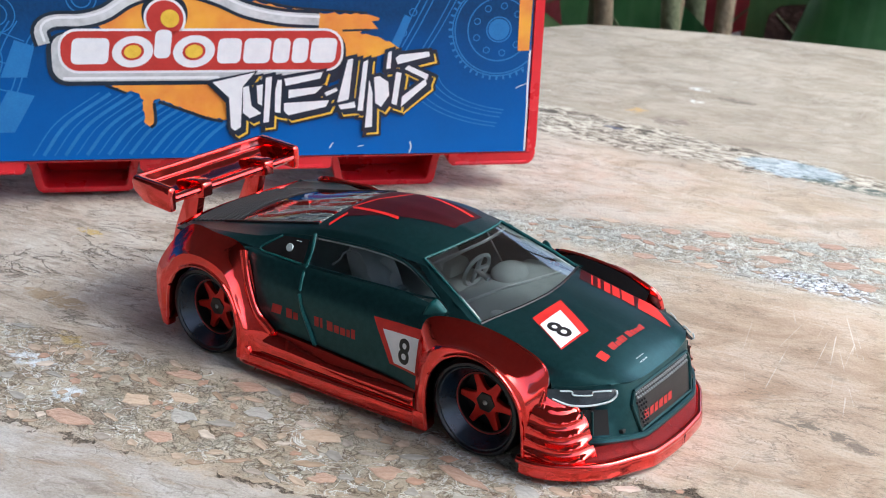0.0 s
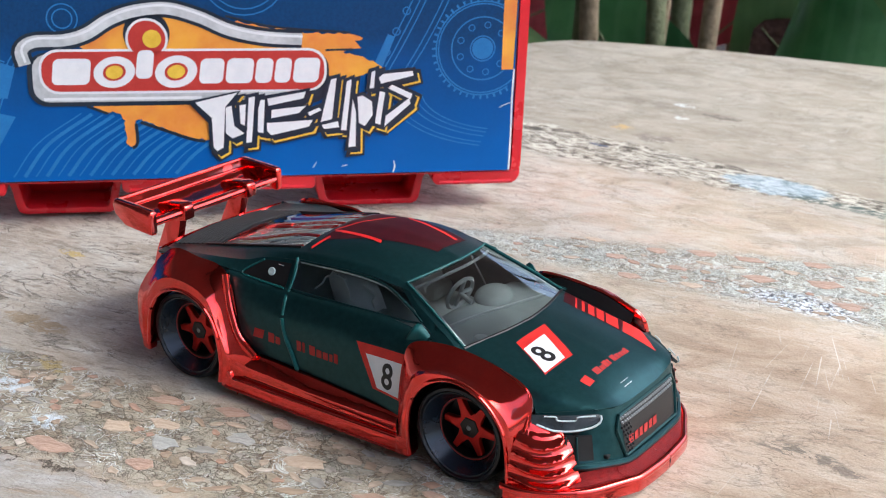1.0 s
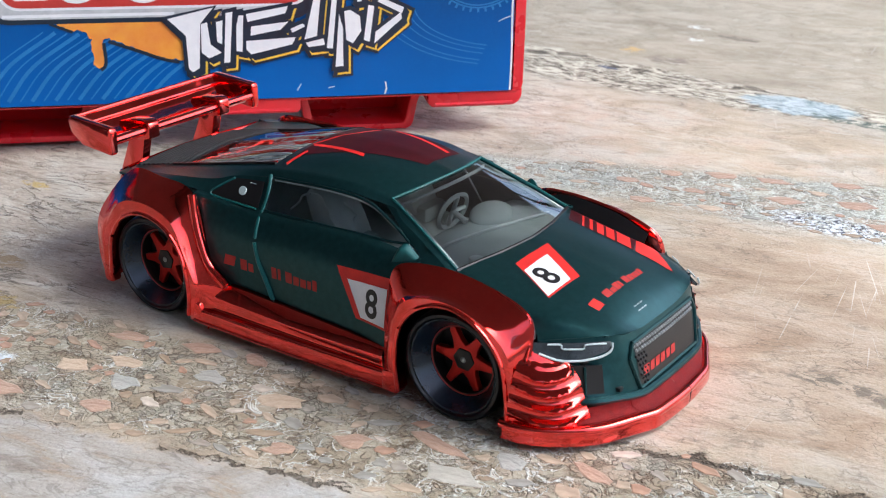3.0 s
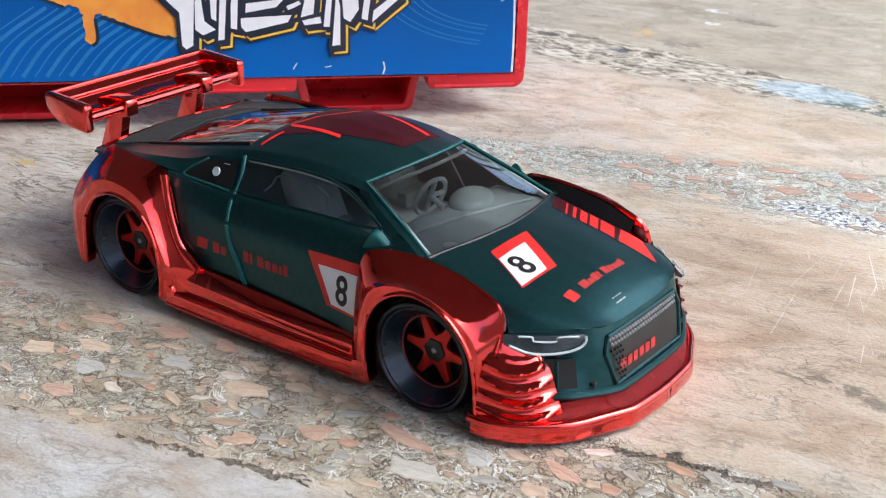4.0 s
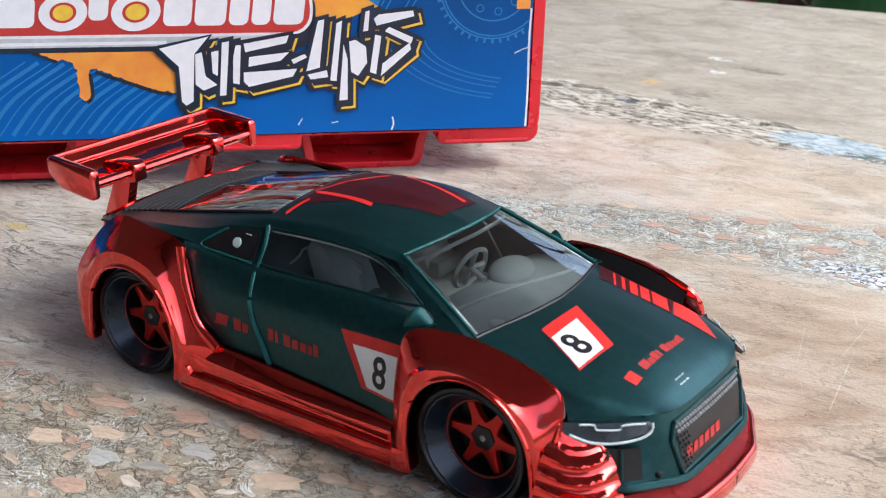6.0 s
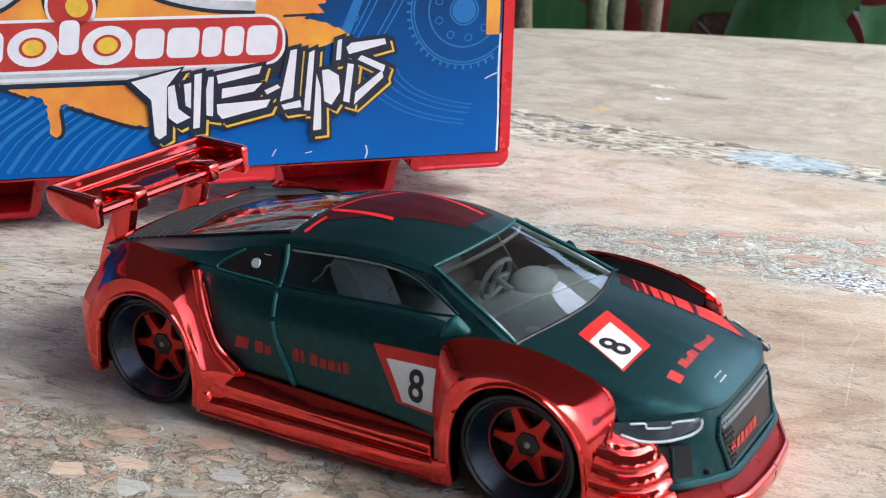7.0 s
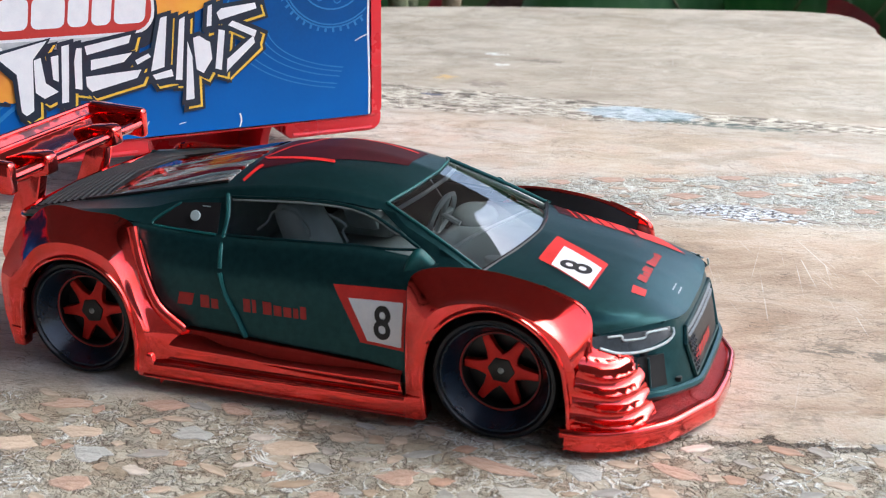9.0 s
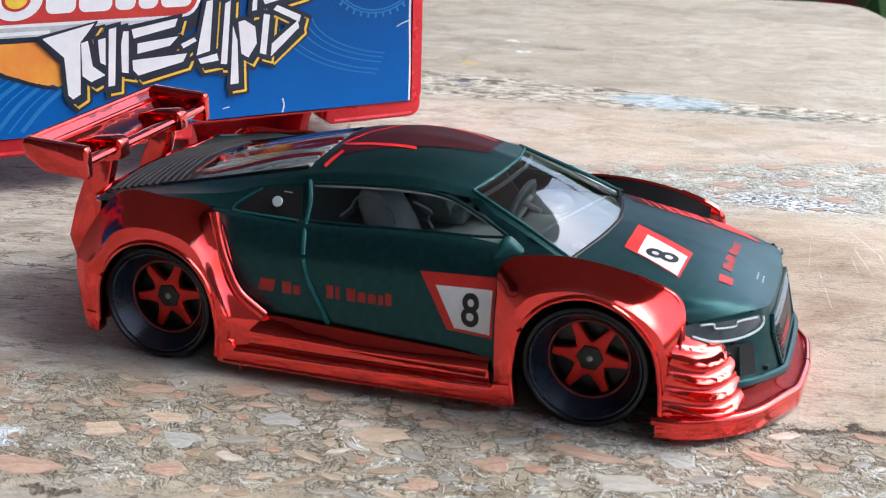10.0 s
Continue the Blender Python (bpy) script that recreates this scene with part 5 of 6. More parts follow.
tan_zone = times(strip(Ysoft, -14.0, 0.2, 44.0, 0.16, 5.0), math_node(STONE, "DIVIDE", math_node(STONE, "SUBTRACT", math_node(STONE, "ADD", X, wob), 14.0), 14.0, clamp=True))
plain = mixed(STONE, times(tan_zone, 0.85), plain, ramp(STONE, c4, [(0.36, (0.40, 0.27, 0.185)), (0.5, (0.50, 0.36, 0.26)), (0.64, (0.57, 0.445, 0.345))]))
streak = cloud(along(STONE, 9, 0.26), 0.7, 5, 0.65, 1.2)
plain = mixed(STONE, times(step(streak, 0.46, 0.36), math_node(STONE, "ADD", times(left, 0.42), 0.14)), plain, (0.24, 0.19, 0.145))
plain = mixed(STONE, times(step(streak, 0.55, 0.66), math_node(STONE, "ADD", times(left, 0.42), 0.10), math_node(STONE, "SUBTRACT", 1.0, times(tan_zone, 0.8))), plain, (0.76, 0.71, 0.64))
plain = mixed(STONE, times(step(c2, 0.41, 0.33), 0.5), plain, (0.24, 0.18, 0.135))
plain = mixed(STONE, times(step(c2, 0.60, 0.72), 0.45, math_node(STONE, "SUBTRACT", 1.0, times(tan_zone, 0.5))), plain, (0.78, 0.73, 0.66))
mark_gate = step(cloud(P2, 0.10, 3), 0.53, 0.62)
mark = times(hair(cloud(G, 0.32, 4, 0.55, 1.0), 0.52, 0.014), mark_gate)
calm = math_node(STONE, "SUBTRACT", 1.0, times(front, 0.75))
plain = mixed(STONE, times(mark, calm, 0.5), plain, (0.14, 0.105, 0.08))
left_crack = times(hair(cloud(along(STONE, 14, 0.42), 0.20, 5, 0.62, 1.2), 0.5, 0.022), step(cloud(P2, 0.07, 3), 0.46, 0.55))
plain = mixed(STONE, times(left_crack, math_node(STONE, "MAXIMUM", left, 0.55), 0.75), plain, (0.13, 0.10, 0.075))
mark2 = times(hair(cloud(along(STONE, 35, 0.35), 0.22, 2, 0.5, 0.4), 0.5, 0.006), step(cloud(P, 0.06, 2), 0.50, 0.58))
plain = mixed(STONE, times(mark2, math_node(STONE, "ADD", times(left, 0.45), 0.35)), plain, (0.20, 0.155, 0.12))
pit = cloud(along(STONE, 12, 0.5), 0.75, 3, 0.6, 0.6)
plain = mixed(STONE, times(step(pit, 0.295, 0.25), 0.75), plain, (0.15, 0.11, 0.085))

# broken-stone bands: mottled beige with winding dark and chalky lines
warp = n.new("ShaderNodeVectorMath")
warp.operation = "MULTIPLY_ADD"
l.new(noise_of(STONE, P, 0.55, 4)[1], warp.inputs[0])
warp.inputs[1].default_value = (5.0, 5.0, 0)
l.new(along(STONE, 12, 0.6), warp.inputs[2])
cell = n.new("ShaderNodeTexVoronoi")
cell.feature, cell.voronoi_dimensions = "F1", "2D"
cell.inputs["Scale"].default_value = 0.38
l.new(warp.outputs[0], cell.inputs["Vector"])
hue = n.new("ShaderNodeSeparateColor")
l.new(cell.outputs["Color"], hue.inputs[0])
bits = ramp(STONE, hue.outputs[0], [(0.0, (0.42, 0.34, 0.245)), (0.3, (0.52, 0.44, 0.335)), (0.5, (0.40, 0.375, 0.32)), (0.66, (0.46, 0.315, 0.225)), (0.78, (0.60, 0.53, 0.43)), (0.93, (0.33, 0.245, 0.17))], "CONSTANT")
beige = ramp(STONE, cloud(G, 0.30, 6, 0.68, 1.2), [(0.32, (0.27, 0.195, 0.13)), (0.43, (0.44, 0.35, 0.25)), (0.53, (0.42, 0.36, 0.275)), (0.66, (0.60, 0.515, 0.405))])
mosaic = mixed(STONE, 0.42, beige, bits)
worm = cloud(P, 0.30, 2.5, 0.5, 1.1)
worm2 = cloud(P2, 0.55, 2.5, 0.5, 1.0)
dark_gate = step(cloud(P2, 0.16, 3), 0.40, 0.52)
dark_line = math_node(STONE, "MAXIMUM", times(hair(worm, 0.5, 0.026), dark_gate), times(hair(worm2, 0.46, 0.020), step(cloud(P, 0.12, 2), 0.46, 0.56), 0.8))
chalk_gate = step(cloud(P, 0.085, 3), 0.46, 0.54)
chalk = times(hair(cloud(P2, 0.36, 3, 0.5, 1.2), 0.51, 0.032), chalk_gate)
mosaic = mixed(STONE, times(step(cloud(P2, 0.19, 5, 0.62, 0.8), 0.52, 0.40), 0.45), mosaic, (0.34, 0.245, 0.165))
mosaic = mixed(STONE, times(step(cloud(P, 0.17, 5, 0.62, 0.8), 0.55, 0.66), 0.5), mosaic, (0.60, 0.52, 0.41))


def outline(scale, width, vec=None):
    """Thin lines along the joints of irregular bits."""
    k = n.new("ShaderNodeTexVoronoi")
    k.feature, k.voronoi_dimensions = "DISTANCE_TO_EDGE", "2D"
    k.inputs["Scale"].default_value = scale
    l.new(vec or warp.outputs[0], k.inputs["Vector"])
    return math_node(STONE, "SUBTRACT", 1.0, math_node(STONE, "DIVIDE", k.outputs["Distance"], width), clamp=True)


joint = times(outline(0.38, 0.10), step(cloud(P, 0.22, 4), 0.40, 0.50))
fine_joint = times(outline(0.85, 0.085), step(cloud(P2, 0.18, 4), 0.44, 0.54))
chalk2 = times(outline(0.60, 0.11), step(cloud(P2, 0.13, 4, 0.6), 0.52, 0.60))
mosaic = mixed(STONE, times(chalk2, 0.8), mosaic, (0.78, 0.73, 0.65))
mosaic = mixed(STONE, times(dark_line, 0.62), mosaic, (0.11, 0.075, 0.05))
mosaic = mixed(STONE, times(math_node(STONE, "MAXIMUM", joint, times(fine_joint, 0.7)), 0.62), mosaic, (0.13, 0.092, 0.06))
mosaic = mixed(STONE, times(chalk, 0.9), mosaic, (0.82, 0.79, 0.74))
colour = mixed(STONE, near_band, plain, mosaic)
pale = mixed(STONE, 0.35, bits, (0.50, 0.49, 0.43))
pale = mixed(STONE, times(joint, 0.6), pale, (0.13, 0.11, 0.09))
pale = mixed(STONE, times(math_node(STONE, "MAXIMUM", hair(worm, 0.52, 0.035), times(hair(worm2, 0.52, 0.045), 0.8)), 0.85), pale, (0.78, 0.77, 0.71))
pale = mixed(STONE, times(math_node(STONE, "MAXIMUM", hair(worm, 0.44, 0.016), hair(worm2, 0.43, 0.018)), 0.65), pale, (0.20, 0.17, 0.14))
colour = mixed(STONE, far_band, colour, mixed(STONE, 0.12, pale, (0.30, 0.27, 0.22)))

# torn dark fibres of the rough strip, with a blue-white mineral patch and a green streak
fib = cloud(along(STONE, 4, 0.36, 0.9), 0.5, 6, 0.7, 2.2)
torn = ramp(STONE, fib, [(0.40, (0.06, 0.05, 0.04)), (0.45, (0.26, 0.21, 0.16)), (0.50, (0.44, 0.37, 0.29)), (0.57, (0.74, 0.67, 0.56))])
colour = mixed(STONE, times(halo, 0.45), colour, ramp(STONE, cloud(G, 0.22, 5, 0.65, 1.0), [(0.36, (0.25, 0.20, 0.155)), (0.52, (0.43, 0.36, 0.28)), (0.66, (0.56, 0.47, 0.37))]))
colour = mixed(STONE, times(rough_band, 0.95), colour, torn)
colour = mixed(STONE, times(blob(8.5, 106.0, 11.0, 5.2, 0.3), 0.9), colour, ramp(STONE, fib, [(0.36, (0.20, 0.25, 0.26)), (0.46, (0.36, 0.43, 0.46)), (0.6, (0.60, 0.65, 0.68))]))
colour = mixed(STONE, times(blob(24.0, 102.8, 15.0, 1.9, 0.4), step(fib, 0.60, 0.46), 0.9), colour, (0.10, 0.135, 0.115))
SPOTS_OVER = [(-25.0, -34.5, 2.4, 2.4, (0.8, 0.82, 0.84)),
              (-36.0, -31.5, 4.6, 1.5, (0.76, 0.78, 0.8)),
              (-36.5, -24.5, 3.0, 1.6, (0.5, 0.36, 0.16)),
              (-30.5, 108.6, 2.6, 1.0, (0.05, 0.07, 0.15)),
              (-33.1, 123.5, 2.6, 2.2, (0.62, 0.4, 0.17)),
              (-30.3, 148.3, 2.6, 1.6, (0.8, 0.78, 0.74)),
              (-26.5, 138.3, 2.6, 1.4, (0.8, 0.78, 0.74)),
              (-23.6, 119.8, 5, 3.0, (0.27, 0.21, 0.17)),
              (-19.5, 144.4, 5, 1.6, (0.2, 0.16, 0.125)),
              (-65.3, 2.8, 2.6, 1.3, (0.6, 0.42, 0.15)),
              (49.1, 13.4, 7, 1.4, (0.22, 0.18, 0.14)),
              (55.4, 12.6, 3, 1.2, (0.24, 0.19, 0.15)),
              (-48.4, -17.4, 7, 2.2, (0.44, 0.31, 0.19))]
for cx, cy, rx, ry, c in SPOTS_OVER:
    colour = mixed(STONE, times(blob(cx, cy, rx, ry, 0.6), step(cloud(along(STONE, 12, 0.6), 0.7, 5, 0.7, 0.8), 0.45, 0.49), 0.9), colour, c)
colour = mixed(STONE, times(blob(33.0, 55.5, 11.0, 4.0, 0.8), step(cloud(P, 0.9, 5, 0.6, 1.5), 0.42, 0.5)), colour, ramp(STONE, cloud(P, 1.3, 3), [(0.45, (0.09, 0.09, 0.11)), (0.52, (0.80, 0.80, 0.82))]))

# broken seams along the near band's edges, ragged and interrupted, their shadow line painted dark


def crack(lo, slope, width):
    d = math_node(STONE, "ABSOLUTE", math_node(STONE, "SUBTRACT", Ysoft, math_node(STONE, "ADD", times(X, slope), lo)))
    wide = times(math_node(STONE, "SUBTRACT", cloud(P, 0.20, 5, 0.65), 0.42), width * 9)
    return math_node(STONE, "DIVIDE", math_node(STONE, "SUBTRACT", wide, d), 0.3, clamp=True)


right_only = math_node(STONE, "DIVIDE", math_node(STONE, "SUBTRACT", X, 24.0), 6.0, clamp=True)
gaps = math_node(STONE, "MAXIMUM", crack(-36.7, 0.245, 0.42), times(crack(-17.6, 0.2, 0.55), right_only))
colour = mixed(STONE, times(gaps, 0.8), colour, ramp(STONE, c3, [(0.4, (0.05, 0.038, 0.028)), (0.6, (0.17, 0.13, 0.10))]))
# pale scratches: a fan beside the front of the car, and a few strays
fan = blob(47.0, 36.0, 15.0, 24.0, 0.8)
for k, (turn, amount) in enumerate(((-80, 0.8), (-74, 0.75), (-64, 0.7), (-88, 0.6), (28, 0.5))):
    scr = cloud(along(STONE, turn, 0.012, 1.0, (17.0 * k, 5.0 * k, 0)), 2.1, 1, 0.3)
    gate = step(cloud(P2 if k % 2 else P, 0.05 + 0.006 * k, 3), 0.54, 0.60)
    gate = math_node(STONE, "MAXIMUM", times(fan, step(cloud(P, 0.09 + 0.02 * k, 2), 0.47, 0.55)), times(gate, 0.3)) if k < 4 else times(gate, 0.6)
    colour = mixed(STONE, times(step(scr, 0.715, 0.745), gate, amount * 0.62), colour, (0.84, 0.80, 0.74))
colour = mixed(STONE, 1.0, colour, ramp(STONE, math_node(STONE, "ADD", times(c3, 0.6), times(cloud(P2, 6.0, 3), 0.4)), [(0.32, (0.735, 0.82, 0.855)), (0.5, (0.895, 1.0, 1.045)), (0.68, (0.985, 1.10, 1.15))]), "MULTIPLY")
l.new(colour, b.inputs["Base Color"])
relief = math_node(STONE, "ADD", times(c2, 0.6), times(c3, 0.4))
relief = math_node(STONE, "SUBTRACT", relief, times(dark_line, math_node(STONE, "MAXIMUM", near_band, far_band), 0.6))
relief = math_node(STONE, "ADD", relief, times(chalk, near_band, 0.5))
relief = math_node(STONE, "SUBTRACT", relief, times(math_node(STONE, "MAXIMUM", joint, fine_joint), math_node(STONE, "MAXIMUM", near_band, far_band), 0.7))
relief = math_node(STONE, "ADD", relief, times(fib, rough_band, 1.8))
relief = math_node(STONE, "SUBTRACT", relief, times(mark, 0.25))
relief = math_node(STONE, "SUBTRACT", relief, times(left_crack, left, 0.7))
relief = math_node(STONE, "SUBTRACT", relief, times(gaps, 2.0))
bumped(STONE, relief, 0.00028, 0.9)
l.new(math_node(STONE, "ADD", times(c2, 0.35), 0.40), b.inputs["Roughness"])
b.inputs["Specular IOR Level"].default_value = 0.14

OUTLINE = [(-130, -150), (120, -160), (135, -60), (110, 60), (80, 150), (48, 190), (43, 207), (36, 223), (24, 226), (0, 221), (-30, 214), (-60, 205), (-86, 193), (-97, 176), (-130, 150), (-160, 60)]
edge_pts = curve([(x, y, 0) for x, y in OUTLINE + OUTLINE[:1]], 160)[:-1]
rnd = random.Random(3)
bm = bmesh.new()
rows = []
for dz, grow in ((0, -1.2), (-0.5, -0.4), (-1.4, 0.0), (-10, 0.8), (-26, -0.6), (-38, -2)):
    rows.append([bm.verts.new((x * (1 + grow / 150) + rnd.uniform(-0.25, 0.25), y * (1 + grow / 150) + rnd.uniform(-0.25, 0.25), dz)) for x, y, _ in edge_pts])
for p, q in zip(rows, rows[1:]):
    for i in range(len(p)):
        k = (i + 1) % len(p)
        bm.faces.new((p[i], p[k], q[k], q[i]))
bm.faces.new(rows[0]), bm.faces.new(rows[-1][::-1])
bmesh.ops.recalc_face_normals(bm, faces=bm.faces)
slab = part("stone_slab", bm, STONE, None, "", 35)
tagged(slab, "worn polished stone slab with broken multicoloured bands", "stone slab", kind="structure")
part("slab_block", prism(rounded(-110, -120, 70, 170, 20), -0.45 / MM, -38, "z", 4), STONE, slab)


# ---- ground and garden ----
UNSEEN_PALE = grained(material("unseen_pale_surface", (0.6, 0.58, 0.54), 0.8), (0.66, 0.65, 0.62), (0.80, 0.79, 0.76), 0.004, 0.001)
SOIL = grained(material("dark_soil", (0.06, 0.045, 0.035), 0.9), (0.02, 0.014, 0.012), (0.07, 0.05, 0.04), 0.02, 0.004)
UNSEEN_DARK = grained(material("unseen_dark_surface", (0.13, 0.12, 0.11), 0.85), (0.09, 0.085, 0.08), (0.17, 0.16, 0.15), 0.004, 0.001)
bm = bmesh.new()
bmesh.ops.create_grid(bm, x_segments=40, y_segments=40, size=40000)
bmesh.ops.translate(bm, verts=bm.verts, vec=(0, 0, -450))
tagged(part("ground", bm, SOIL, None), "dark shaded garden soil", "ground", kind="structure")
# unseen roof added, outlined to cut the sky and shape the windscreen's reflection
porch = part("unseen_roof", prism([(-2500, -1350), (640, -1350), (640, 1150), (430, 1350), (330, 1650), (300, 4500), (-2500, 4500)], 1400, 1500, "z"), UNSEEN_PALE)
tagged(porch, "unseen pale roof on posts, added to shape light and reflections", "porch roof", kind="structure")
# posts added only to carry the unseen roof
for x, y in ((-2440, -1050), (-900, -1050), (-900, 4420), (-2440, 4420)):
    part("unseen_post", prism(rounded(x - 35, y - 35, x + 35, y + 35, 8), -450, 1400, "z"), UNSEEN_DARK, porch)
# unseen dark wall added to darken what doors and near-side chrome reflect
tagged(part("unseen_wall_south", prism([(-2500, -1500), (2500, -1500), (2500, -1350), (-2500, -1350)], -450, 1400, "z"), UNSEEN_DARK), "unseen dark grey wall added to darken the car's near side", "wall", kind="structure")
# unseen pale wall added to bounce light onto the slab's left part
tagged(part("unseen_wall_west", prism([(-2650, -1500), (-2500, -1500), (-2500, 1480), (-2650, 1480)], -450, 1400, "z"), UNSEEN_PALE), "unseen pale wall added to bounce light onto the slab", "wall", kind="structure")


def leaf_material(name, dark, light, vein, rough=0.35):
    m = material(name, dark, rough)
    n, l, b = nodes_of(m)
    v = mm_coords(m)
    s = n.new("ShaderNodeSeparateXYZ")
    l.new(v, s.inputs[0])
    f = noise_of(m, v, 0.055, 5, 0.6)[0]
    c = ramp(m, f, [(0.35, dark), (0.65, light)])
    w = n.new("ShaderNodeTexWave")
    w.inputs["Scale"].default_value, w.inputs["Distortion"].default_value = 0.035, 1.5
    l.new(v, w.inputs["Vector"])
    c = mixed(m, math_node(m, "MULTIPLY", ramp(m, w.outputs["Fac"], [(0.75, (0, 0, 0)), (0.95, (1, 1, 1))]), 0.2), c, vein)
    l.new(c, b.inputs["Base Color"])
    return m


LEAF = leaf_material("green_leaf", (0.030, 0.125, 0.045), (0.065, 0.20, 0.075), (0.12, 0.27, 0.13))
PALE = leaf_material("pale_leaf", (0.10, 0.20, 0.08), (0.16, 0.28, 0.12), (0.2, 0.34, 0.16))
PINK = leaf_material("crimson_leaf", (0.22, 0.030, 0.042), (0.38, 0.085, 0.095), (0.12, 0.05, 0.04))
STEM = grained(material("dry_stem", (0.25, 0.2, 0.13), 0.8), (0.10, 0.075, 0.045), (0.36, 0.29, 0.19), 0.05, 0.001)
GREENSTEM = grained(material("green_stem", (0.12, 0.14, 0.08), 0.7), (0.05, 0.07, 0.03), (0.17, 0.19, 0.10), 0.05, 0.001)
BROWN = grained(material("withered_leaf", (0.06, 0.03, 0.02), 0.8), (0.03, 0.012, 0.01), (0.12, 0.06, 0.045), 0.05, 0.001)


def blade(name, mat, base, tip, width, bow, face, parent=None, cup=0.15):
    """One leaf: from base to tip, bowed along its length and cupped across it."""
    base, tip, face = Vector(base), Vector(tip), Vector(face).normalized()
    along = tip - base
    across = along.cross(face).normalized()
    up = across.cross(along).normalized()
    n, m = 22, 10
    g = []
    for i in range(n + 1):
        t = i / n
        w = width * 0.5 * (math.sin(math.pi * min(t * 0.92 + 0.06, 1.0)) ** 0.75)
        mid = base + along * t + up * bow * math.sin(math.pi * t)
        row = []
        for j in range(m + 1):
            k = 2 * j / m - 1
            ripple = 0.02 * width * math.sin(9 * t + 3 * k) * abs(k)
            row.append(mid + across * w * k + up * (cup * w * k * k + ripple))
        g.append(row)
    bm = bmesh.new()
    add_grid(bm, g)
    bmesh.ops.solidify(bm, geom=bm.faces[:], thickness=0.8)
    ob = part(name, bm, mat, parent)
    rib = tube([tuple(base + along * t + up * (bow * math.sin(math.pi * t) + 0.4)) for t in np.linspace(0, 0.97, 9)], (width * 0.025, width * 0.006), 6, 24)
    part("midrib", rib, GREENSTEM, ob)
    return ob


broad = thing("broad_leaf_plant", "garden plant with broad glossy dark green leaves", "plant", (-110, 380, -450))
def local(p):
    return (p[0] + 110, p[1] - 380, p[2] + 450)
part("stem", tube([local(p) for p in ((-105, 385, -450), (-110, 380, -250), (-104, 372, -70))], (8, 5), 8, 20), GREENSTEM, broad)
blade("leaf", LEAF, local((-108, 372, -86)), local((-12, 345, -92)), 130, 60, (0.25, -0.9, 0.5), broad)
blade("leaf", PALE, local((-112, 392, -70)), local((-40, 430, 90)), 70, 14, (0.3, -0.9, 0.4), broad)
blade("leaf", LEAF, local((-108, 380, -120)), local((-190, 360, -10)), 60, 12, (0.2, -0.9, 0.5), broad)
blade("leaf", PALE, local((-120, 350, -150)), local((-150, 262, -14)), 42, 8, (0.5, -0.8, 0.4), broad)
stalks = thing("dry_stalks", "dry tan and grey plant stalks", "plant stalks", (-100, 320, -450))
for x, y, dx, r, m in ((-99, 316, 9, 3.6, STEM), (-113, 300, -7, 3.8, GREENSTEM), (-124, 330, 12, 2.6, STEM), (-152, 322, -6, 4.0, STEM), (-165, 345, 8, 5.0, GREENSTEM), (-176, 300, -4, 3.5, STEM), (-140, 380, 6, 4.6, GREENSTEM), (-205, 330, 5, 4.6, STEM)):
    part("stalk", tube([(x + 100 - dx * 3, y - 320 + 10, 0), (x + 100 - dx, y - 320 + 4, 250), (x + 100, y - 320, 440), (x + 100 + dx, y - 320, 560)], (r * 1.15, r * 0.85), 10, 24), m, stalks)
withered = thing("withered_plant", "withered dark brown leaves among the stalks", "plant", (-170, 420, -450))
rnd = random.Random(8)
for k in range(26):
    x, y, z = rnd.uniform(-90, 130), rnd.uniform(-60, 140), rnd.uniform(240, 430)
    blade("leaf", BROWN if k % 4 else PINK, (x, y, z), (x + rnd.uniform(-50, 50), y + rnd.uniform(-40, 10), z + rnd.uniform(-40, 70)), rnd.uniform(22, 44), rnd.uniform(-8, 8), (rnd.uniform(-0.4, 0.4), -1, 0.5), withered)
crimson = thing("crimson_leaf_plant", "low plant with crimson red veined leaves", "plant", (-22, 560, -450))
for k in range(12):
    a = 2 * math.pi * k / 12
    r = rnd.uniform(40, 90)
    blade("leaf", LEAF if k % 3 == 1 else PINK, (8 * math.cos(a), 8 * math.sin(a), 300 + 4 * k), (r * math.cos(a), r * math.sin(a) - 20, 400 + rnd.uniform(-30, 50)), rnd.uniform(50, 80), 10, (0.1, -0.8, 0.8), crimson)
part("stem", tube([(0, 0, 0), (3, 2, 150), (0, 0, 350)], (9, 6), 8, 16), GREENSTEM, crimson)
yellowish = thing("yellow_green_plant", "pale yellow-green leafy plant", "plant", (75, 600, -450))
for k in range(10):
    a = 2 * math.pi * k / 10 + 0.3
    blade("leaf", PALE, (5 * math.cos(a), 5 * math.sin(a), 280 + 6 * k), (70 * math.cos(a), 60 * math.sin(a), 400 + 8 * k), 34, 8, (0.1, -0.8, 0.8), yellowish)
part("stem", tube([(0, 0, 0), (2, 2, 150), (0, 0, 340)], (6, 4), 8, 16), GREENSTEM, yellowish)

hedge = thing("hedge", "dense dark green and brown shrub behind the slab", "shrub", (60, 900, -450))
rnd = random.Random(31)
for k in range(120):
    x, y, z = rnd.uniform(-620, 420), rnd.uniform(-90, 160), rnd.uniform(60, 560)
    blade("leaf", (LEAF, LEAF, BROWN, PALE, LEAF, PINK)[k % 6] if z < 480 else LEAF, (x, y, z), (x + rnd.uniform(-90, 90), y + rnd.uniform(-60, 0), z + rnd.uniform(-50, 110)), rnd.uniform(60, 110), rnd.uniform(-12, 12), (rnd.uniform(-0.4, 0.4), -1, 0.6), hedge)
for x in (-420, -180, 20, 240):
    part("stem", tube([(x, 60, 0), (x + 12, 50, 300), (x - 10, 40, 560)], (16, 7), 8, 16), STEM, hedge)

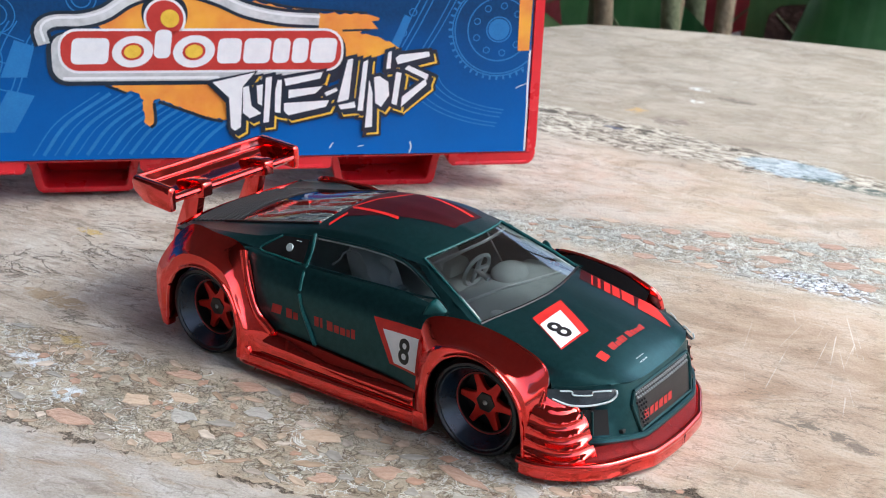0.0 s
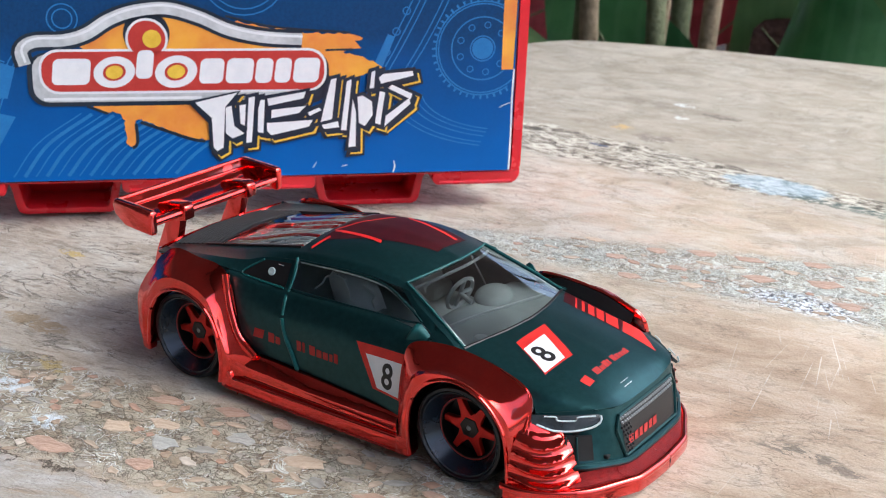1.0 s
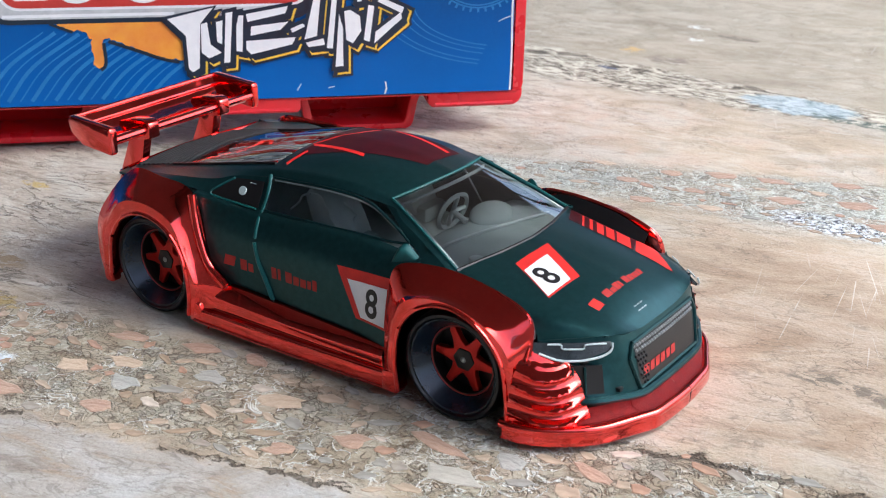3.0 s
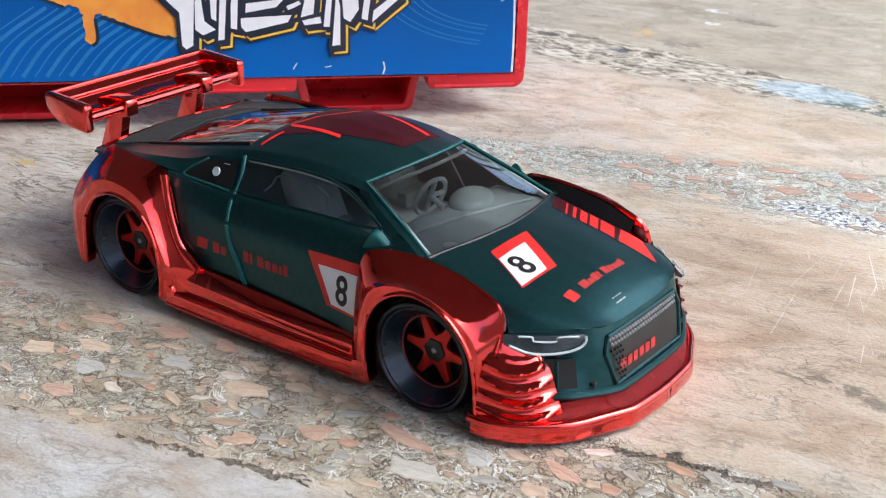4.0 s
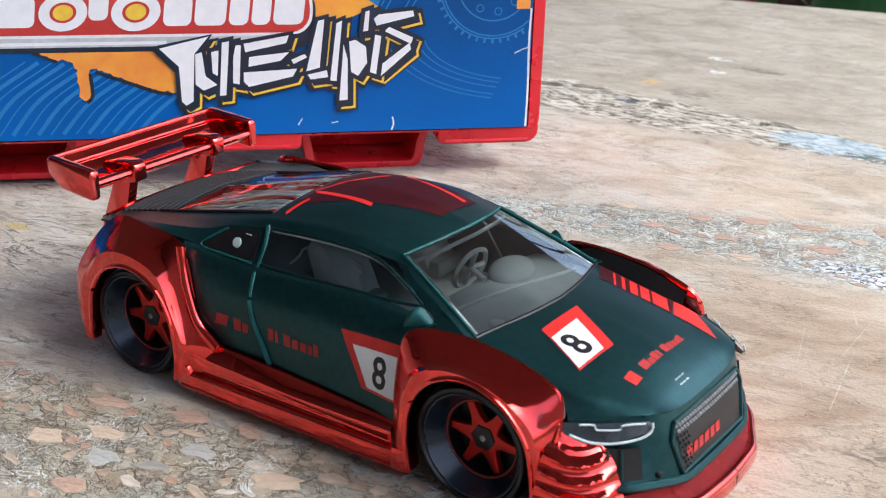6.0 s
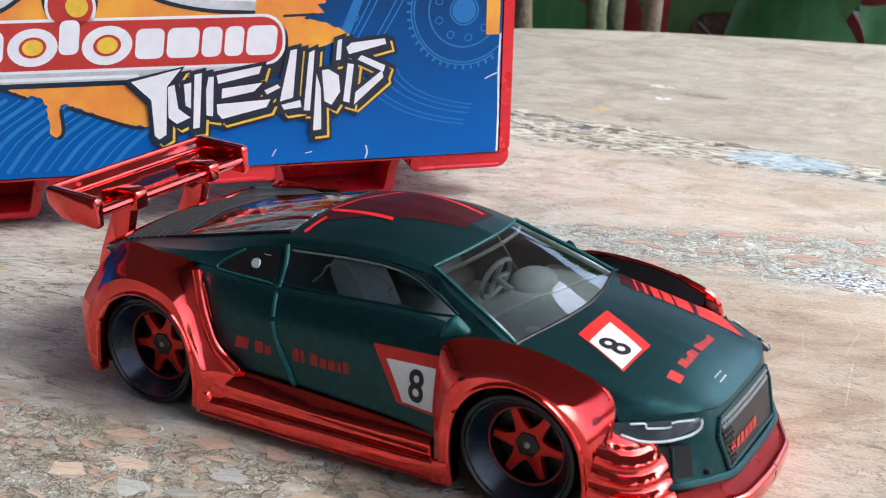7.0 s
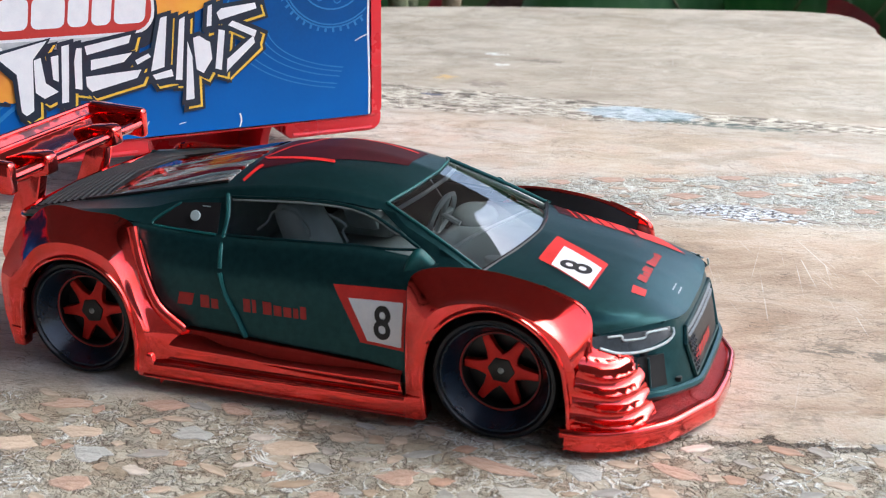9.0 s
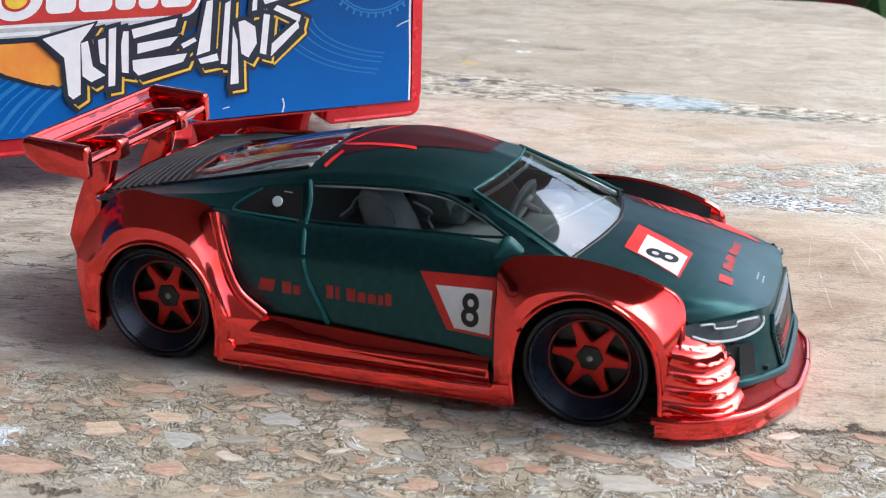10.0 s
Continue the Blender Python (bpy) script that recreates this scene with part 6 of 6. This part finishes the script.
# ---- stone chips set in the bands of the slab ----
CHIP = material("stone_chip", (0.5, 0.4, 0.3), 0.4)
n, l, b = nodes_of(CHIP)
info = n.new("ShaderNodeObjectInfo")
v = mm_coords(CHIP)
f = noise_of(CHIP, v, 0.9, 5)[0]
c = ramp(CHIP, info.outputs["Random"], [(0.0, (0.42, 0.33, 0.235)), (0.22, (0.55, 0.455, 0.345)), (0.42, (0.41, 0.385, 0.335)), (0.54, (0.50, 0.325, 0.23)), (0.70, (0.52, 0.43, 0.325)), (0.82, (0.37, 0.375, 0.345)), (0.93, (0.66, 0.61, 0.53))], "CONSTANT")
l.new(mixed(CHIP, 0.7, c, ramp(CHIP, f, [(0.3, (0.45, 0.42, 0.4)), (0.7, (1.0, 1.0, 1.0))]), "MULTIPLY"), b.inputs["Base Color"])
bumped(CHIP, f, 0.0001)
ROSE = grained(material("rose_stone", (0.55, 0.27, 0.17), 0.4), (0.34, 0.235, 0.17), (0.56, 0.40, 0.31), 0.35, 0.0002)
SLATE = grained(material("blue_grey_stone", (0.33, 0.37, 0.38), 0.4), (0.31, 0.335, 0.32), (0.49, 0.505, 0.475), 0.35, 0.0002)
CREAM = grained(material("cream_stone", (0.6, 0.5, 0.4), 0.4), (0.44, 0.34, 0.24), (0.64, 0.54, 0.42), 0.35, 0.0002)
ASH = grained(material("ash_grey_stone", (0.5, 0.5, 0.46), 0.4), (0.34, 0.34, 0.30), (0.54, 0.535, 0.48), 0.35, 0.0002)

rnd = random.Random(11)
CHIP_MESHES = []
for k in range(14):
    cnt = rnd.randint(9, 13)
    pts = [((0.75 + rnd.uniform(-0.25, 0.24)) * math.cos(a), (0.75 + rnd.uniform(-0.25, 0.24)) * math.sin(a)) for a in sorted((i + rnd.uniform(-0.3, 0.3)) * 2 * math.pi / cnt for i in range(cnt))]
    bm = bmesh.new()
    low = [bm.verts.new((x * MM, y * MM, -0.3 * MM)) for x, y in pts]
    mid = [bm.verts.new((x * MM, y * MM, 0.01 * MM)) for x, y in pts]
    top = [bm.verts.new((x * 0.88 * MM, y * 0.88 * MM, 0.06 * MM)) for x, y in pts]
    for p, q in ((low, mid), (mid, top)):
        for i in range(cnt):
            bm.faces.new((p[i], p[(i + 1) % cnt], q[(i + 1) % cnt], q[i]))
    bm.faces.new(top)
    bmesh.ops.recalc_face_normals(bm, faces=bm.faces)
    me = bpy.data.meshes.new("stone_chip")
    bm.to_mesh(me)
    bm.free()
    CHIP_MESHES.append(me)
TINTED = {m: [] for m in (CHIP, ROSE, SLATE, CREAM, ASH)}
for m, store in TINTED.items():
    for me in CHIP_MESHES:
        k = me.copy()
        k.materials.append(m)
        store.append(k)
placed = []


def chip(x, y, a, c, turn, mat):
    ob = new("stone_chip", rnd.choice(TINTED[mat]))
    ob.parent = slab
    ob.matrix_local = pose(x * MM, y * MM, 0, 0, 0, turn) @ Matrix.Diagonal((a, c, 1, 1))
    placed.append((x, y, max(a, c) * 0.8))


for x, y, a, c, turn, m in ((-9.6, -19.7, 2.9, 1.7, 18, ROSE), (-10.6, -30.0, 2.6, 1.9, -8, SLATE), (-4.2, -23.9, 2.6, 1.6, 10, SLATE), (-9.2, -34.7, 2.7, 1.6, 14, ROSE), (-2.8, -18.2, 2.1, 1.3, -20, ROSE), (5.3, -23.2, 2.9, 2.0, 20, CREAM), (15.7, -25.1, 2.4, 1.9, 24, ROSE),
                            (11.1, -30.2, 2.0, 1.5, 30, ROSE), (30.0, -19.2, 2.6, 1.6, -22, SLATE), (26.5, -24.4, 4.0, 2.0, 4, ASH), (37.2, -16.6, 3.0, 1.3, -18, ROSE), (-17.9, -22.4, 3.0, 1.5, 16, ROSE), (-13.3, -26.7, 3.0, 1.4, 6, CREAM), (22.8, -20.6, 4.0, 1.2, -8, ROSE), (-18.0, -30.5, 2.6, 1.9, 10, CREAM), (-20.5, -38.0, 3.8, 1.8, 8, ROSE)):
    chip(x, y, a, c, turn, m)
for x, y, a, c, turn, m in ((6.2, 62.0, 2.6, 1.6, 10, ROSE), (13.0, 65.5, 3.4, 1.8, 14, ROSE), (19.5, 67.5, 3.6, 1.6, 12, ROSE), (7.5, 49.5, 2.6, 1.5, 8, ROSE), (17.0, 52.0, 2.4, 1.5, 8, CREAM), (24.0, 61.0, 3.2, 2.2, 20, ROSE), (33.0, 65.0, 3.4, 2.0, 16, ROSE), (39.0, 59.0, 3.2, 2.0, 10, ROSE), (29.0, 72.0, 3.0, 1.6, 14, ROSE), (44.0, 76.0, 3.4, 2.0, 22, ROSE), (50.0, 69.0, 3.0, 1.8, 8, ROSE), (37.0, 71.0, 2.2, 1.3, 20, CREAM), (56.0, 78.0, 3.2, 2.0, 16, ROSE), (48.0, 62.0, 2.6, 1.5, 12, ROSE), (27.0, 66.5, 2.2, 1.2, 5, CREAM), (12.0, 57.0, 2.4, 1.3, 12, ROSE), (2.0, 55.5, 2.4, 1.4, 10, ROSE), (-4.0, 60.0, 2.4, 1.2, 8, CREAM), (53.0, 58.0, 3.0, 1.7, 15, ROSE)):
    chip(x, y, a, c, turn, m)
tries = 0
while len(placed) < 200 and tries < 6000:
    tries += 1
    x = rnd.uniform(-46, 56)
    lo, hi = -36.0 + 0.245 * x, -16.5 + 0.2 * x
    y = rnd.uniform(lo, hi)
    a, c = rnd.uniform(0.7, 2.3), rnd.uniform(0.5, 1.25)
    if all((x - p) ** 2 + (y - q) ** 2 > (r + 0.8 * max(a, c)) ** 2 * 0.8 for p, q, r in placed):
        chip(x, y, a, c, rnd.uniform(-30, 50), CHIP)
while len(placed) < 255 and tries < 9000:
    tries += 1
    x = rnd.uniform(-14, 62)
    y = rnd.uniform(47 + 0.16 * x, 61.5 + 0.38 * x)
    a, c = rnd.uniform(0.8, 2.0), rnd.uniform(0.4, 0.9)
    if all((x - p) ** 2 + (y - q) ** 2 > (r + 0.8 * max(a, c)) ** 2 * 0.8 for p, q, r in placed):
        chip(x, y, a, c, rnd.uniform(-15, 35), CHIP)
